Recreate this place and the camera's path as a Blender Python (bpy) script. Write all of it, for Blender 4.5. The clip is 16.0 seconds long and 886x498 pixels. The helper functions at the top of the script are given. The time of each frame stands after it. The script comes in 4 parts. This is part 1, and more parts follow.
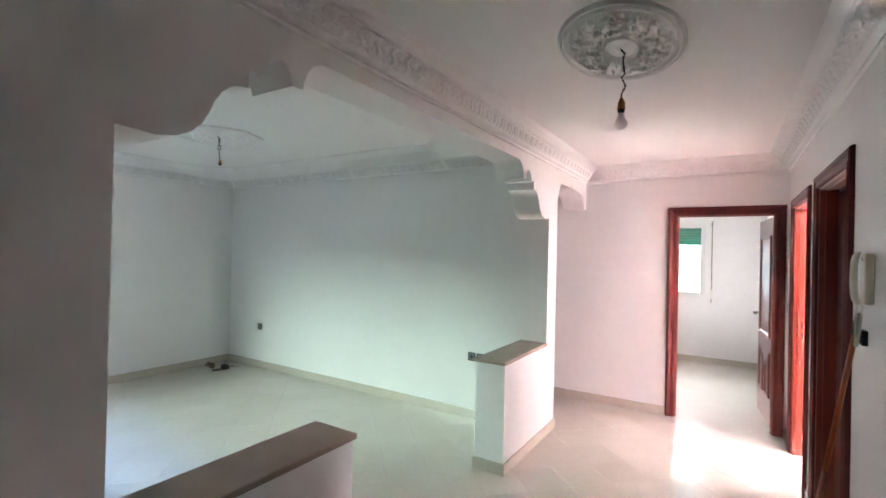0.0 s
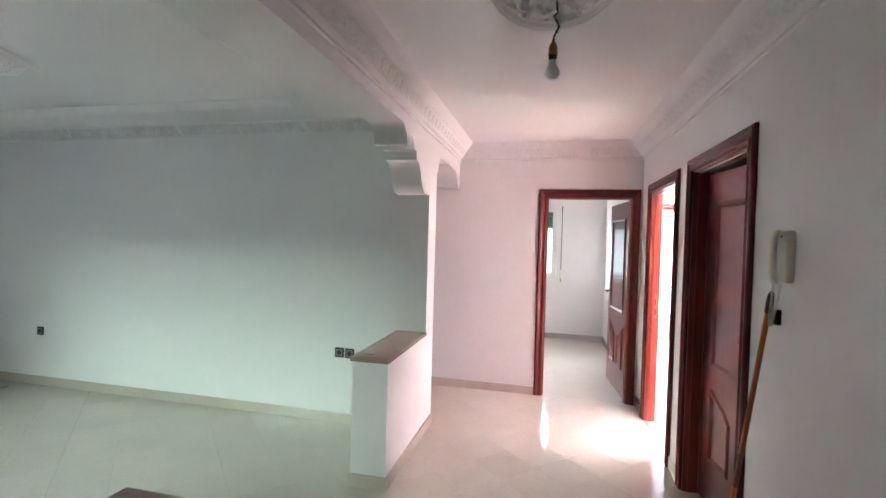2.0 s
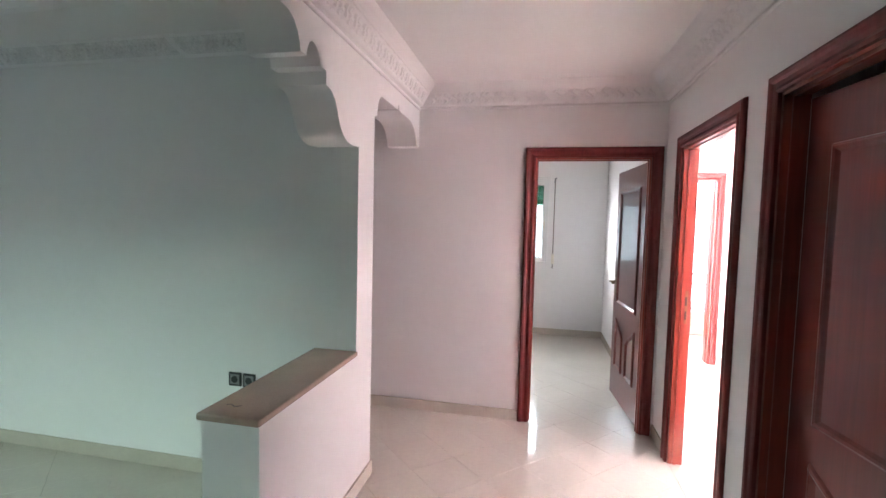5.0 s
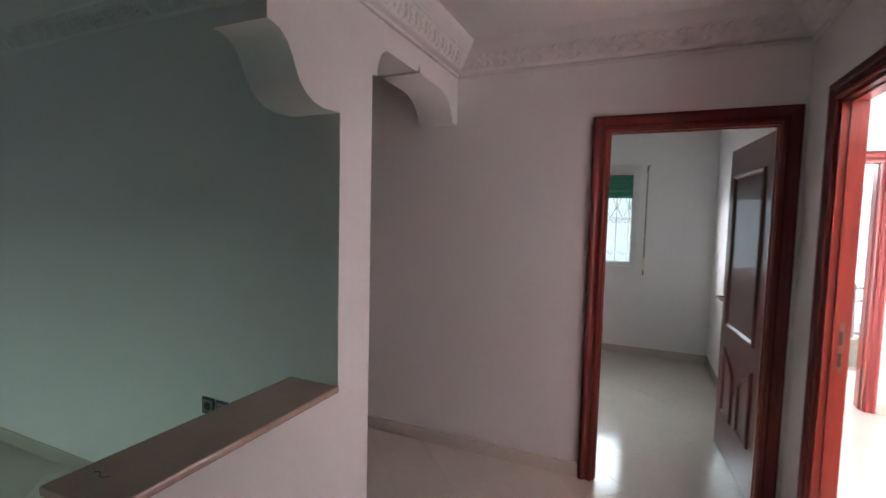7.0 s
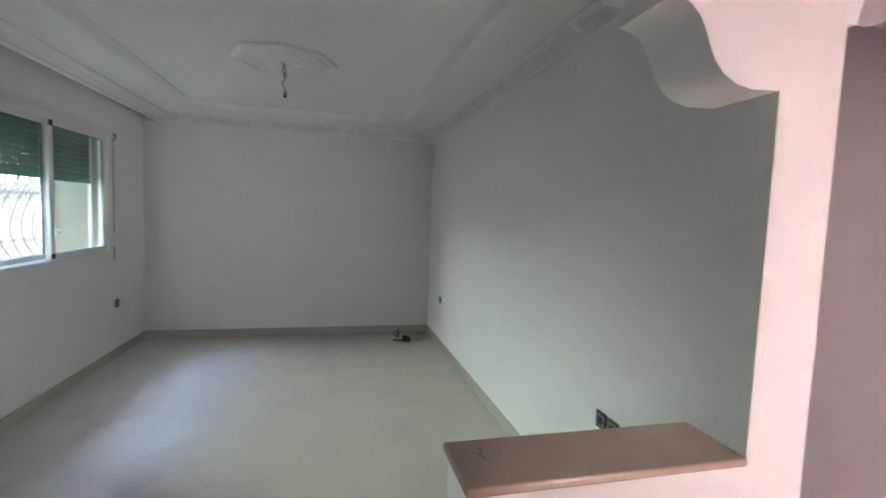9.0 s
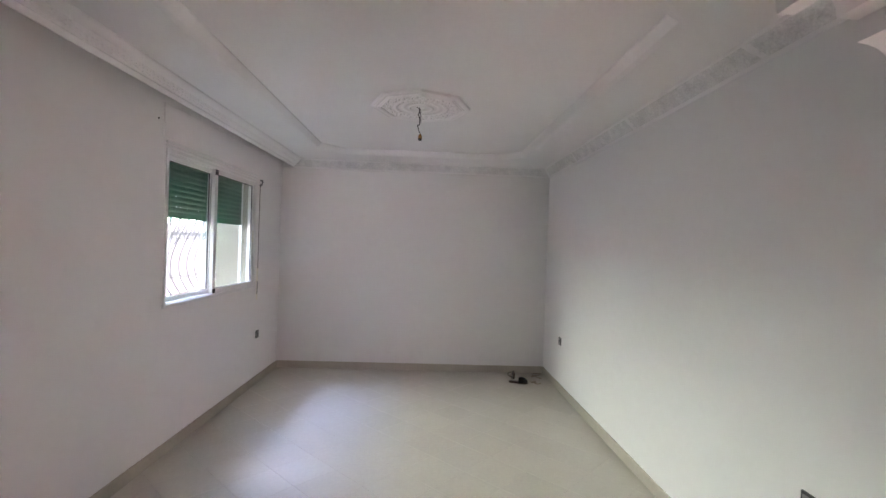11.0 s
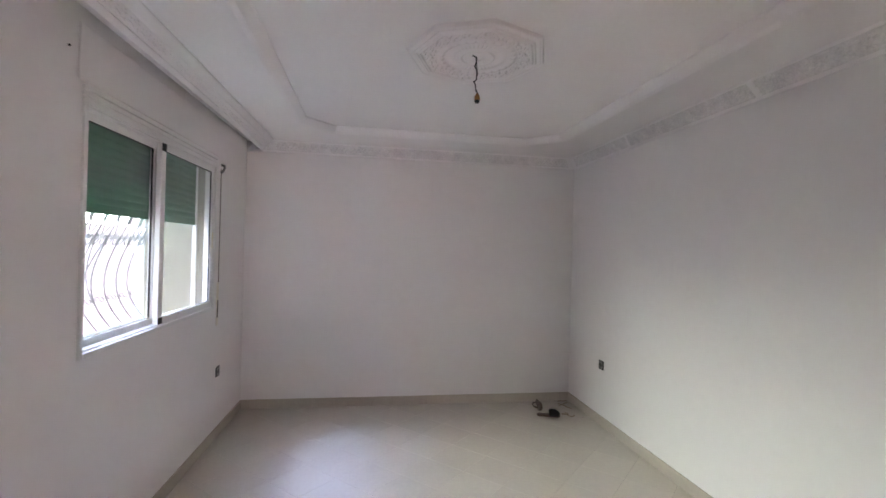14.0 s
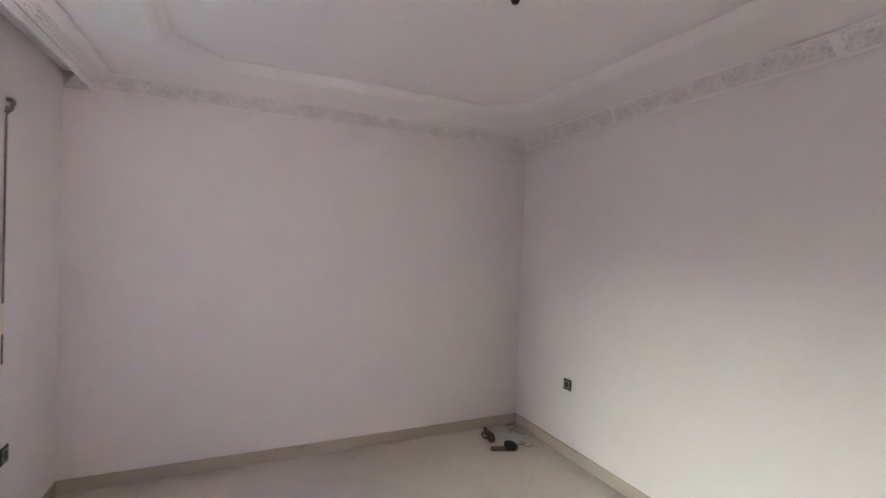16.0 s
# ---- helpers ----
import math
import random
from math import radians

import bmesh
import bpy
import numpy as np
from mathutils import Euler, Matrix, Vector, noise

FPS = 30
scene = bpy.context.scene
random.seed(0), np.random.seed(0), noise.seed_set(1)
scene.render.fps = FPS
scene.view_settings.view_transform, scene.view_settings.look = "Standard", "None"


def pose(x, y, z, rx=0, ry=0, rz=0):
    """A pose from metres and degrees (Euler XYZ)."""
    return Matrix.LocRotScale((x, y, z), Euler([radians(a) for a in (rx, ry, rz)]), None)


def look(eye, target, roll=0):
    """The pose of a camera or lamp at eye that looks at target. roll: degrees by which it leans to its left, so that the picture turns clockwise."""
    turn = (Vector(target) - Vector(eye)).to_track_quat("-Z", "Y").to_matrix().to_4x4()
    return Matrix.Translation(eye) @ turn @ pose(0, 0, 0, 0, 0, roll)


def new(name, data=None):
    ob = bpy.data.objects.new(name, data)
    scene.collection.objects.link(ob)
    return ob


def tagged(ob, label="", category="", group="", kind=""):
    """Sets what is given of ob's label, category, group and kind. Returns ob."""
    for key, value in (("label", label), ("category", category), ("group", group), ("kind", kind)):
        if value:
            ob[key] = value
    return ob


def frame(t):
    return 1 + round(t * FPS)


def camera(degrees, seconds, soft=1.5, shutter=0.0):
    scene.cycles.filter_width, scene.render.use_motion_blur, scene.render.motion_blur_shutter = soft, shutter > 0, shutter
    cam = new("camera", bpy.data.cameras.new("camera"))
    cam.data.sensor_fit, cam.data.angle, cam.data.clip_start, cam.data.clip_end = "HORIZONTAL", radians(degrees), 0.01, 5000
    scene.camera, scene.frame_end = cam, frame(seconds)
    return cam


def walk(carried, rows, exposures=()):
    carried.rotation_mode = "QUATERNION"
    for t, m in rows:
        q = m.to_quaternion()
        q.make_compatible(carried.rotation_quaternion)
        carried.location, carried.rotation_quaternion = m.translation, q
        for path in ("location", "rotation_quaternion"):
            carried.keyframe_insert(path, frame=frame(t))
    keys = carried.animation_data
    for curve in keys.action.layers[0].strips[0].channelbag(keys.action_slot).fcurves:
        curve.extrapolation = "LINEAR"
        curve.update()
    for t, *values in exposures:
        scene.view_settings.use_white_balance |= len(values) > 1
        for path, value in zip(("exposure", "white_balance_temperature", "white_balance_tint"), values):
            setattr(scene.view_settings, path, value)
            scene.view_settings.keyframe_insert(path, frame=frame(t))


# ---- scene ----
cam = camera(88.4, 16.0, soft=1.5, shutter=0.25)
PATH = [
    (0, (0.244, 0.358, 1.603), (-0.815, 2.054, 1.614), 1.3),
    (0.5, (0.106, 0.419, 1.593), (-0.746, 2.228, 1.599), 1.6),
    (1, (-0.015, 0.471, 1.582), (-0.654, 2.366, 1.575), 1.9),
    (1.5, (-0.094, 0.564, 1.565), (-0.594, 2.501, 1.544), 1.7),
    (2, (-0.166, 0.754, 1.565), (-0.615, 2.702, 1.522), 1.6),
    (2.5, (-0.195, 0.92, 1.552), (-0.614, 2.875, 1.488), 1.4),
    (3, (-0.214, 1.121, 1.562), (-0.637, 3.074, 1.476), 1.2),
    (5.5, (-0.14, 2.173, 1.519), (-0.547, 4.127, 1.393), 1.4),
    (6, (-0.113, 2.362, 1.508), (-0.6, 4.298, 1.377), 1.5),
    (6.5, (-0.018, 2.575, 1.528), (-0.631, 4.474, 1.391), 1.3),
    (7, (0.009, 2.766, 1.511), (-0.786, 4.596, 1.376), 1.4),
    (7.5, (-0.057, 2.927, 1.517), (-1.182, 4.574, 1.376), 1.9),
    (8, (-0.036, 3.003, 1.506), (-1.556, 4.296, 1.362), 2.2),
    (8.5, (-0.002, 3.045, 1.504), (-1.789, 3.929, 1.352), 2.1),
    (9, (-0.023, 3.021, 1.521), (-1.958, 3.503, 1.371), 2.2),
    (9.5, (-0.028, 2.98, 1.522), (-2.014, 3.184, 1.398), 2.4),
    (12, (-0.444, 2.548, 1.555), (-2.443, 2.621, 1.549), 1.9),
    (12.5, (-0.659, 2.437, 1.557), (-2.657, 2.515, 1.557), 1.7),
    (13, (-0.841, 2.278, 1.573), (-2.838, 2.394, 1.572), 1.7),
    (13.5, (-0.997, 2.166, 1.592), (-2.986, 2.374, 1.59), 1.8),
    (14, (-1.229, 2.161, 1.554), (-3.203, 2.481, 1.553), 1.6),
    (14.5, (-1.516, 2.166, 1.578), (-3.469, 2.598, 1.573), 1.4),
    (15, (-1.801, 2.052, 1.593), (-3.726, 2.595, 1.579), 1.6),
    (15.5, (-2.058, 1.952, 1.602), (-3.929, 2.657, 1.583), 2.0),
    (16, (-2.354, 1.94, 1.587), (-4.172, 2.775, 1.557), 2.0),
]
EXPOSURES = [(0.0, 1.92, 6450, 23), (1.5, 1.75, 6500, 26), (3.0, 1.45, 6450, 26), (5.5, 0.85, 6300, 20), (6.0, 0.3, 6300, 19), (6.5, 0.15, 6300, 19), (7.0, -0.15, 6300, 19), (7.6, 1.15, 6500, 24), (8.0, 1.18, 6600, 25), (8.5, 1.22, 6650, 26), (9.0, 1.27, 6750, 26), (9.5, 1.52, 6950, 34), (12.0, 1.65, 7150, 46), (15.0, 1.58, 7250, 50), (16.0, 1.7, 7450, 52)]
walk(cam, [(t, look(eye, target, roll)) for t, eye, target, roll in PATH], EXPOSURES)

# ---- world and light ----
world = bpy.data.worlds.new("sky")
world.use_nodes = True
scene.world = world
wn = world.node_tree.nodes
sky = wn.new("ShaderNodeTexSky")
sky.sky_type = "NISHITA"
sky.sun_disc = False
sky.sun_elevation = radians(52)
sky.sun_rotation = radians(40)
wn["Background"].inputs[1].default_value = 0.15
world.node_tree.links.new(sky.outputs[0], wn["Background"].inputs[0])

sun = new("sun", bpy.data.lights.new("sun", "SUN"))
sun.data.energy = 3.0
sun.data.angle = radians(0.5)
sun.data.color = (1.0, 0.95, 0.88)
sun.matrix_world = look((6, 8, 14), (0, 0, 0))


def sky_lamp(name, eye, target, w, h, watts, colour, spread=180):
    lamp = new(name, bpy.data.lights.new(name, "AREA"))
    lamp.data.shape = "RECTANGLE"
    lamp.data.size, lamp.data.size_y = w, h
    lamp.data.energy = watts
    lamp.data.color = colour
    lamp.data.spread = radians(spread)
    lamp.matrix_world = look(eye, target)
    return lamp


# low white and high blue daylight at the living room window, daylight at the bedroom window
sky_lamp("living_daylight", (-6.35, -1.2, 2.45), (-6.35, 3.0, 2.45), 3.9, 1.4, 460, (0.665, 0.99, 0.815))
sky_lamp("living_blue_sky", (-4.75, -1.0, 3.95), (-4.15, 0.9, 1.4), 1.5, 1.0, 170, (0.38, 0.64, 1.0))
# added lamp behind an unseen, made-up opening; its pinkish light fills the hall
sky_lamp("side_room_fill", (3.30, 7.95, 1.55), (3.45, 4.5, 1.1), 1.1, 1.5, 1010, (1.0, 0.917, 0.938), 80)
sky_lamp("bedroom_daylight", (-0.7, 10.9, 3.05), (-0.7, 8.4, 1.5), 3.0, 1.5, 400, (0.85, 0.99, 1.0))
# added fill lamp, out of view beside the window, to brighten the bedroom walls
sky_lamp("bedroom_side_fill", (-4.3, 10.2, 1.7), (-0.4, 7.6, 1.55), 2.2, 1.6, 950, (0.95, 0.99, 1.0))


# ---- materials ----
def mat(name, colour, rough=0.5, metal=0.0, var=0.06, scale=6.0, fine=60.0, bump=0.0, bump_scale=80.0, island=0.0, coat=0.0, spec=0.5):
    """A surface of one base colour with broad and fine variation, a fine relief and, for loose pieces, a change from piece to piece."""
    m = bpy.data.materials.new(name)
    m.use_nodes = True
    nt = m.node_tree
    b = nt.nodes["Principled BSDF"]
    b.inputs["Roughness"].default_value = rough
    b.inputs["Metallic"].default_value = metal
    b.inputs["Coat Weight"].default_value = coat
    b.inputs["Coat Roughness"].default_value = 0.06
    b.inputs["Specular IOR Level"].default_value = spec
    tc = nt.nodes.new("ShaderNodeTexCoord")
    geo = nt.nodes.new("ShaderNodeNewGeometry")
    n1 = nt.nodes.new("ShaderNodeTexNoise")
    n1.inputs["Scale"].default_value = scale
    n1.inputs["Detail"].default_value = 5
    n2 = nt.nodes.new("ShaderNodeTexNoise")
    n2.inputs["Scale"].default_value = fine
    n2.inputs["Detail"].default_value = 3
    for n in (n1, n2):
        nt.links.new(geo.outputs["Position"], n.inputs["Vector"])
    add = nt.nodes.new("ShaderNodeMath")
    add.operation = "ADD"
    nt.links.new(n1.outputs[0], add.inputs[0])
    nt.links.new(n2.outputs[0], add.inputs[1])
    src = add.outputs[0]
    if island:
        oi = nt.nodes.new("ShaderNodeObjectInfo")
        mul = nt.nodes.new("ShaderNodeMath")
        mul.operation = "MULTIPLY_ADD"
        mul.inputs[1].default_value = island
        nt.links.new(oi.outputs["Random"], mul.inputs[0])
        nt.links.new(src, mul.inputs[2])
        src = mul.outputs[0]
    mr = nt.nodes.new("ShaderNodeMapRange")
    mr.inputs["From Min"].default_value = 0.6
    mr.inputs["From Max"].default_value = 1.4 + island
    mr.inputs["To Min"].default_value = 1 - var
    mr.inputs["To Max"].default_value = 1 + var
    nt.links.new(src, mr.inputs[0])
    mix = nt.nodes.new("ShaderNodeVectorMath")
    mix.operation = "SCALE"
    mix.inputs[0].default_value = colour
    nt.links.new(mr.outputs[0], mix.inputs["Scale"])
    nt.links.new(mix.outputs[0], b.inputs["Base Color"])
    if bump:
        nb = nt.nodes.new("ShaderNodeTexNoise")
        nb.inputs["Scale"].default_value = bump_scale
        nb.inputs["Detail"].default_value = 4
        nt.links.new(geo.outputs["Position"], nb.inputs["Vector"])
        bp = nt.nodes.new("ShaderNodeBump")
        bp.inputs["Strength"].default_value = 1.0
        bp.inputs["Distance"].default_value = bump
        nt.links.new(nb.outputs[0], bp.inputs["Height"])
        nt.links.new(bp.outputs[0], b.inputs["Normal"])
    return m


def wood(name, dark, light, rough=0.28, axis=2, coat=0.2, spec=0.5):
    """Varnished wood with long grain along one axis."""
    m = mat(name, (1, 1, 1), rough, coat=coat, spec=spec)
    nt = m.node_tree
    b = nt.nodes["Principled BSDF"]
    geo = nt.nodes.new("ShaderNodeNewGeometry")
    sc = nt.nodes.new("ShaderNodeVectorMath")
    sc.operation = "MULTIPLY"
    stretch = [55.0, 55.0, 55.0]
    stretch[axis] = 2.5
    sc.inputs[1].default_value = stretch
    nt.links.new(geo.outputs["Position"], sc.inputs[0])
    n = nt.nodes.new("ShaderNodeTexNoise")
    n.inputs["Scale"].default_value = 1.0
    n.inputs["Detail"].default_value = 6
    n.inputs["Distortion"].default_value = 0.6
    nt.links.new(sc.outputs[0], n.inputs["Vector"])
    ramp = nt.nodes.new("ShaderNodeValToRGB")
    ramp.color_ramp.elements[0].position = 0.3
    ramp.color_ramp.elements[1].position = 0.72
    ramp.color_ramp.elements[0].color = (*dark, 1)
    ramp.color_ramp.elements[1].color = (*light, 1)
    nt.links.new(n.outputs[0], ramp.inputs[0])
    nt.links.new(ramp.outputs[0], b.inputs["Base Color"])
    bp = nt.nodes.new("ShaderNodeBump")
    bp.inputs["Distance"].default_value = 0.0004
    nt.links.new(n.outputs[0], bp.inputs["Height"])
    nt.links.new(bp.outputs[0], b.inputs["Normal"])
    return m


def glass(name, tint):
    m = bpy.data.materials.new(name)
    m.use_nodes = True
    b = m.node_tree.nodes["Principled BSDF"]
    b.inputs["Transmission Weight"].default_value = 1.0
    b.inputs["Roughness"].default_value = 0.0
    b.inputs["IOR"].default_value = 1.45
    b.inputs["Base Color"].default_value = (*tint, 1)
    return m


PAINT = mat("white_wall_paint", (0.84, 0.82, 0.805), 0.62, var=0.014, scale=1.3, fine=14, bump=0.0004, bump_scale=45)
PLASTER = mat("white_plaster", (0.85, 0.83, 0.82), 0.7, var=0.02, scale=3, fine=50, bump=0.0004, bump_scale=120)
# greyer than plain plaster: dust, and the carving's shade put into the colour
CARVED = mat("dusty_shaded_carving", (0.765, 0.75, 0.735), 0.85, var=0.16, scale=14, fine=90, bump=0.0008, bump_scale=160)
TILE = mat("cream_floor_tile", (0.60, 0.545, 0.47), 0.12, var=0.07, scale=3.5, fine=38, island=0.35, spec=0.55)
GROUT = mat("beige_grout", (0.50, 0.45, 0.385), 0.9, var=0.15, scale=12)
SKIRT = mat("beige_skirting_tile", (0.53, 0.47, 0.395), 0.22, var=0.08, scale=4, fine=40, island=0.3)
MARBLE = mat("brown_marble", (0.40, 0.285, 0.23), 0.2, var=0.12, scale=7, fine=120, bump=0.0001, bump_scale=200)
MAHOGANY = wood("mahogany", (0.105, 0.013, 0.010), (0.140, 0.019, 0.015), 0.34, coat=0.4)
CASING_WOOD = wood("mahogany_casing", (0.088, 0.010, 0.009), (0.130, 0.017, 0.014), 0.52, coat=0.0, spec=0.28)
LINING = wood("mahogany_lining", (0.17, 0.024, 0.016), (0.26, 0.042, 0.026))
ALU = mat("white_aluminium", (0.78, 0.78, 0.76), 0.32, var=0.02, scale=8)
SEAL = mat("black_rubber", (0.02, 0.02, 0.02), 0.6)
SHUTTER = mat("green_shutter", (0.004, 0.15, 0.078), 0.6, var=0.08, scale=5, spec=0.2)
GLASS = glass("window_glass", (0.97, 1.0, 0.99))
IRON = mat("painted_iron", (0.16, 0.175, 0.185), 0.6, var=0.12, scale=20)
BLACK = mat("black_plastic", (0.018, 0.018, 0.02), 0.35, var=0.1, scale=30)
GREYP = mat("grey_plastic", (0.20, 0.20, 0.20), 0.4, var=0.06, scale=30)
CREAM = mat("cream_plastic", (0.74, 0.67, 0.53), 0.4, var=0.05, scale=25)
CREAM_LIGHT = mat("pale_plastic", (0.80, 0.75, 0.64), 0.4, var=0.04, scale=25)
BRASS = mat("aged_brass", (0.20, 0.135, 0.085), 0.35, metal=1.0, var=0.15, scale=40)
STEEL = mat("steel", (0.55, 0.54, 0.52), 0.3, metal=1.0, var=0.1, scale=40)
WIRE = mat("dark_wire", (0.05, 0.045, 0.045), 0.55)
ORANGE = mat("orange_handle", (0.52, 0.11, 0.022), 0.38, var=0.1, scale=18)
WRAP = mat("label_print", (0.36, 0.10, 0.08), 0.5, var=0.3, scale=90)
LEATHER = mat("dark_leather", (0.022, 0.016, 0.014), 0.16, var=0.2, scale=40, bump=0.0006, bump_scale=150)
SOLE = mat("brown_sole", (0.075, 0.038, 0.024), 0.55, var=0.2, scale=30, bump=0.0005, bump_scale=120)
TWINE = mat("twine", (0.24, 0.17, 0.12), 0.85, var=0.2, scale=60)
BULB = glass("bulb_glass", (0.95, 0.95, 0.93))
BULB.node_tree.nodes["Principled BSDF"].inputs["Roughness"].default_value = 0.4
BULB.node_tree.nodes["Principled BSDF"].inputs["Transmission Weight"].default_value = 0.45
HOLDER = mat("amber_holder", (0.42, 0.19, 0.05), 0.4, var=0.12, scale=60)
RENDERED = mat("stained_render", (0.28, 0.265, 0.21), 0.9, var=0.30, scale=7, fine=70, bump=0.002, bump_scale=60)
GROUND = mat("pale_concrete", (0.58, 0.575, 0.56), 0.9, var=0.12, scale=1.5, fine=20, bump=0.002, bump_scale=30)
STRAP = mat("grey_webbing", (0.27, 0.235, 0.205), 0.9, var=0.2, scale=40)


# ---- mesh helpers ----
def box(bm, x0, y0, z0, x1, y1, z1):
    v = [bm.verts.new((x, y, z)) for z in (z0, z1) for y in (y0, y1) for x in (x0, x1)]
    for f in ((0, 2, 3, 1), (4, 5, 7, 6), (0, 1, 5, 4), (2, 6, 7, 3), (0, 4, 6, 2), (1, 3, 7, 5)):
        bm.faces.new([v[i] for i in f])


def extrude(bm, pts, place, a, b):
    """A closed outline pts pushed from a to b; place(u, v, w) gives the point."""
    lo = [bm.verts.new(place(u, v, a)) for u, v in pts]
    hi = [bm.verts.new(place(u, v, b)) for u, v in pts]
    bm.faces.new(lo[::-1])
    bm.faces.new(hi)
    n = len(pts)
    for i in range(n):
        bm.faces.new((lo[i], lo[(i + 1) % n], hi[(i + 1) % n], hi[i]))


def loft(bm, rings, closed=True, cap=True):
    """Joins rings of points, each with the same count."""
    vs = [[bm.verts.new(p) for p in r] for r in rings]
    n = len(vs[0])
    for a, b in zip(vs, vs[1:]):
        for i in range(n if closed else n - 1):
            bm.faces.new((a[i], a[(i + 1) % n], b[(i + 1) % n], b[i]))
    if cap and closed:
        bm.faces.new(vs[0][::-1])
        bm.faces.new(vs[-1])


def tube(bm, pts, r, sides=8):
    """A round bar along a line of points."""
    pts = [Vector(p) for p in pts]
    rings = []
    up = Vector((0.13, 0.21, 0.97))
    for i, p in enumerate(pts):
        d = (pts[min(i + 1, len(pts) - 1)] - pts[max(i - 1, 0)]).normalized()
        u = d.cross(up)
        if u.length < 0.05:
            u = d.cross(Vector((1, 0, 0)))
        u.normalize()
        w = d.cross(u).normalized()
        rr = r[i] if isinstance(r, (list, tuple)) else r
        rings.append([p + rr * (math.cos(a) * u + math.sin(a) * w) for a in (2 * math.pi * k / sides for k in range(sides))])
    loft(bm, rings)


def lathe(bm, prof, centre=(0, 0), sides=20):
    rings = [[(centre[0] + r * math.cos(2 * math.pi * k / sides), centre[1] + r * math.sin(2 * math.pi * k / sides), z) for k in range(sides)] for r, z in prof]
    loft(bm, rings)


def finish(name, bm, material, smooth=False, bevel=0.0, segments=2):
    bmesh.ops.recalc_face_normals(bm, faces=bm.faces)
    me = bpy.data.meshes.new(name)
    bm.to_mesh(me)
    bm.free()
    me.materials.append(material)
    if smooth:
        for p in me.polygons:
            p.use_smooth = True
    ob = new(name, me)
    if bevel:
        md = ob.modifiers.new("bevel", "BEVEL")
        md.width, md.segments, md.limit_method, md.angle_limit = bevel, segments, "ANGLE", radians(35)
    return ob


def sharpen(bm, degrees=38):
    """Keeps the arrises of a smooth mesh crisp."""
    for e in bm.edges:
        if len(e.link_faces) == 2 and e.calc_face_angle() > radians(degrees):
            e.smooth = False


def thing(name, label, category, at=None, group="", kind=""):
    ob = new(name)
    ob.empty_display_size = 0.1
    if at is not None:
        ob.matrix_world = at
    return tagged(ob, label, category, group, kind)


def part(name, bm, material, parent, label="", smooth=False, bevel=0.0):
    ob = finish(name, bm, material, smooth, bevel)
    ob.parent = parent
    if label:
        ob["label"] = label
    return ob


def wall(name, lo, hi, along, holes=(), label="white painted plaster wall", material=None, bevel=0.0):
    """A wall block from lo to hi, running along x (0) or y (1), with openings (a0, a1, z0, z1)."""
    bm = bmesh.new()

    def piece(a0, a1, z0, z1):
        if a1 - a0 < 1e-4 or z1 - z0 < 1e-4:
            return
        if along == 0:
            box(bm, a0, lo[1], z0, a1, hi[1], z1)
        else:
            box(bm, lo[0], a0, z0, hi[0], a1, z1)

    a, end = lo[along], hi[along]
    for h0, h1, z0, z1 in sorted(holes):
        piece(a, h0, lo[2], hi[2])
        piece(h0, h1, lo[2], z0)
        piece(h0, h1, z1, hi[2])
        a = h1
    piece(a, end, lo[2], hi[2])
    return tagged(finish(name, bm, material or PAINT), label, "wall", kind="structure")


# ---- plan ----
TOP = 2.75                     # top of all walls
THK = 0.09                     # thin partitions
HX0, HX1 = -1.10, 0.715        # hall faces
FAR = 5.487                    # hall end wall
LX0, LX1 = -5.745, -1.335      # living room
LY0, LY1 = 1.005, 4.272
SKEW = Matrix.Translation((LX0, LY0, 0)) @ pose(0, 0, 0, 0, 0, -1.1) @ Matrix.Translation((-LX0, -LY0, 0))  # the window wall runs slightly out of square
HZ = 2.55                      # hall ceiling
BZ, CZ = 2.52, 2.575           # living room: border and inner ceiling

wall("wall_hall_east", (HX1, -1.3, 0), (HX1 + THK, FAR, TOP), 1, [(3.078, 3.928, 0, 2.045), (4.282, 5.108, 0, 2.032)])
wall("wall_hall_end", (-3.2, FAR, 0), (HX1 + THK, FAR + THK, TOP), 0, [(-0.197, 0.624, 0, 2.026)])
wall("wall_hall_back", (-1.335, -1.5, 0), (HX1 + THK, -1.3, TOP), 0)
wall("wall_living_north", (LX0, LY1, 0), (LX1, 4.505, TOP), 0)
wall("wall_living_west", (LX0 - 0.2, 0.8, 0), (LX0, 4.505, TOP), 1)
wall("wall_living_window", (LX0 - 0.1, 0.8, 0), (LX1 - 0.01, LY0, TOP), 0, [(-4.94, -3.37, 1.05, 2.14)]).matrix_world = SKEW
wall("wall_passage_side", (-3.2, 4.505, 0), (-3.0, FAR, TOP), 1)
wall("wall_bedroom_east", (0.725, FAR + THK, 0), (HX1 + THK, 8.60, TOP), 1)
wall("wall_bedroom_west", (-2.9, FAR + THK, 0), (-2.7, 8.60, TOP), 1)
wall("wall_bedroom_window", (-2.7, 8.40, 0), (0.725, 8.60, TOP), 0, [(-1.36, -0.045, 1.0, 2.11)])
# the second opening is unseen, added to let the side room lamp in
wall("wall_side_room_end", (HX1 + THK, 7.53, 0), (3.95, 7.69, TOP), 0, [(0.945, 1.765, 0, 2.06), (2.9, 3.75, 0.9, 2.2)])
wall("wall_side_room_east", (3.8, 4.13, 0), (3.95, 7.53, TOP), 1)
wall("wall_side_room_near", (HX1 + THK, 3.98, 0), (3.95, 4.13, TOP), 0)
# unseen box added behind the ajar door to keep its gap dark
wall("wall_dark_box_near", (HX1 + THK, 2.0, 0), (2.4, 2.15, TOP), 0)
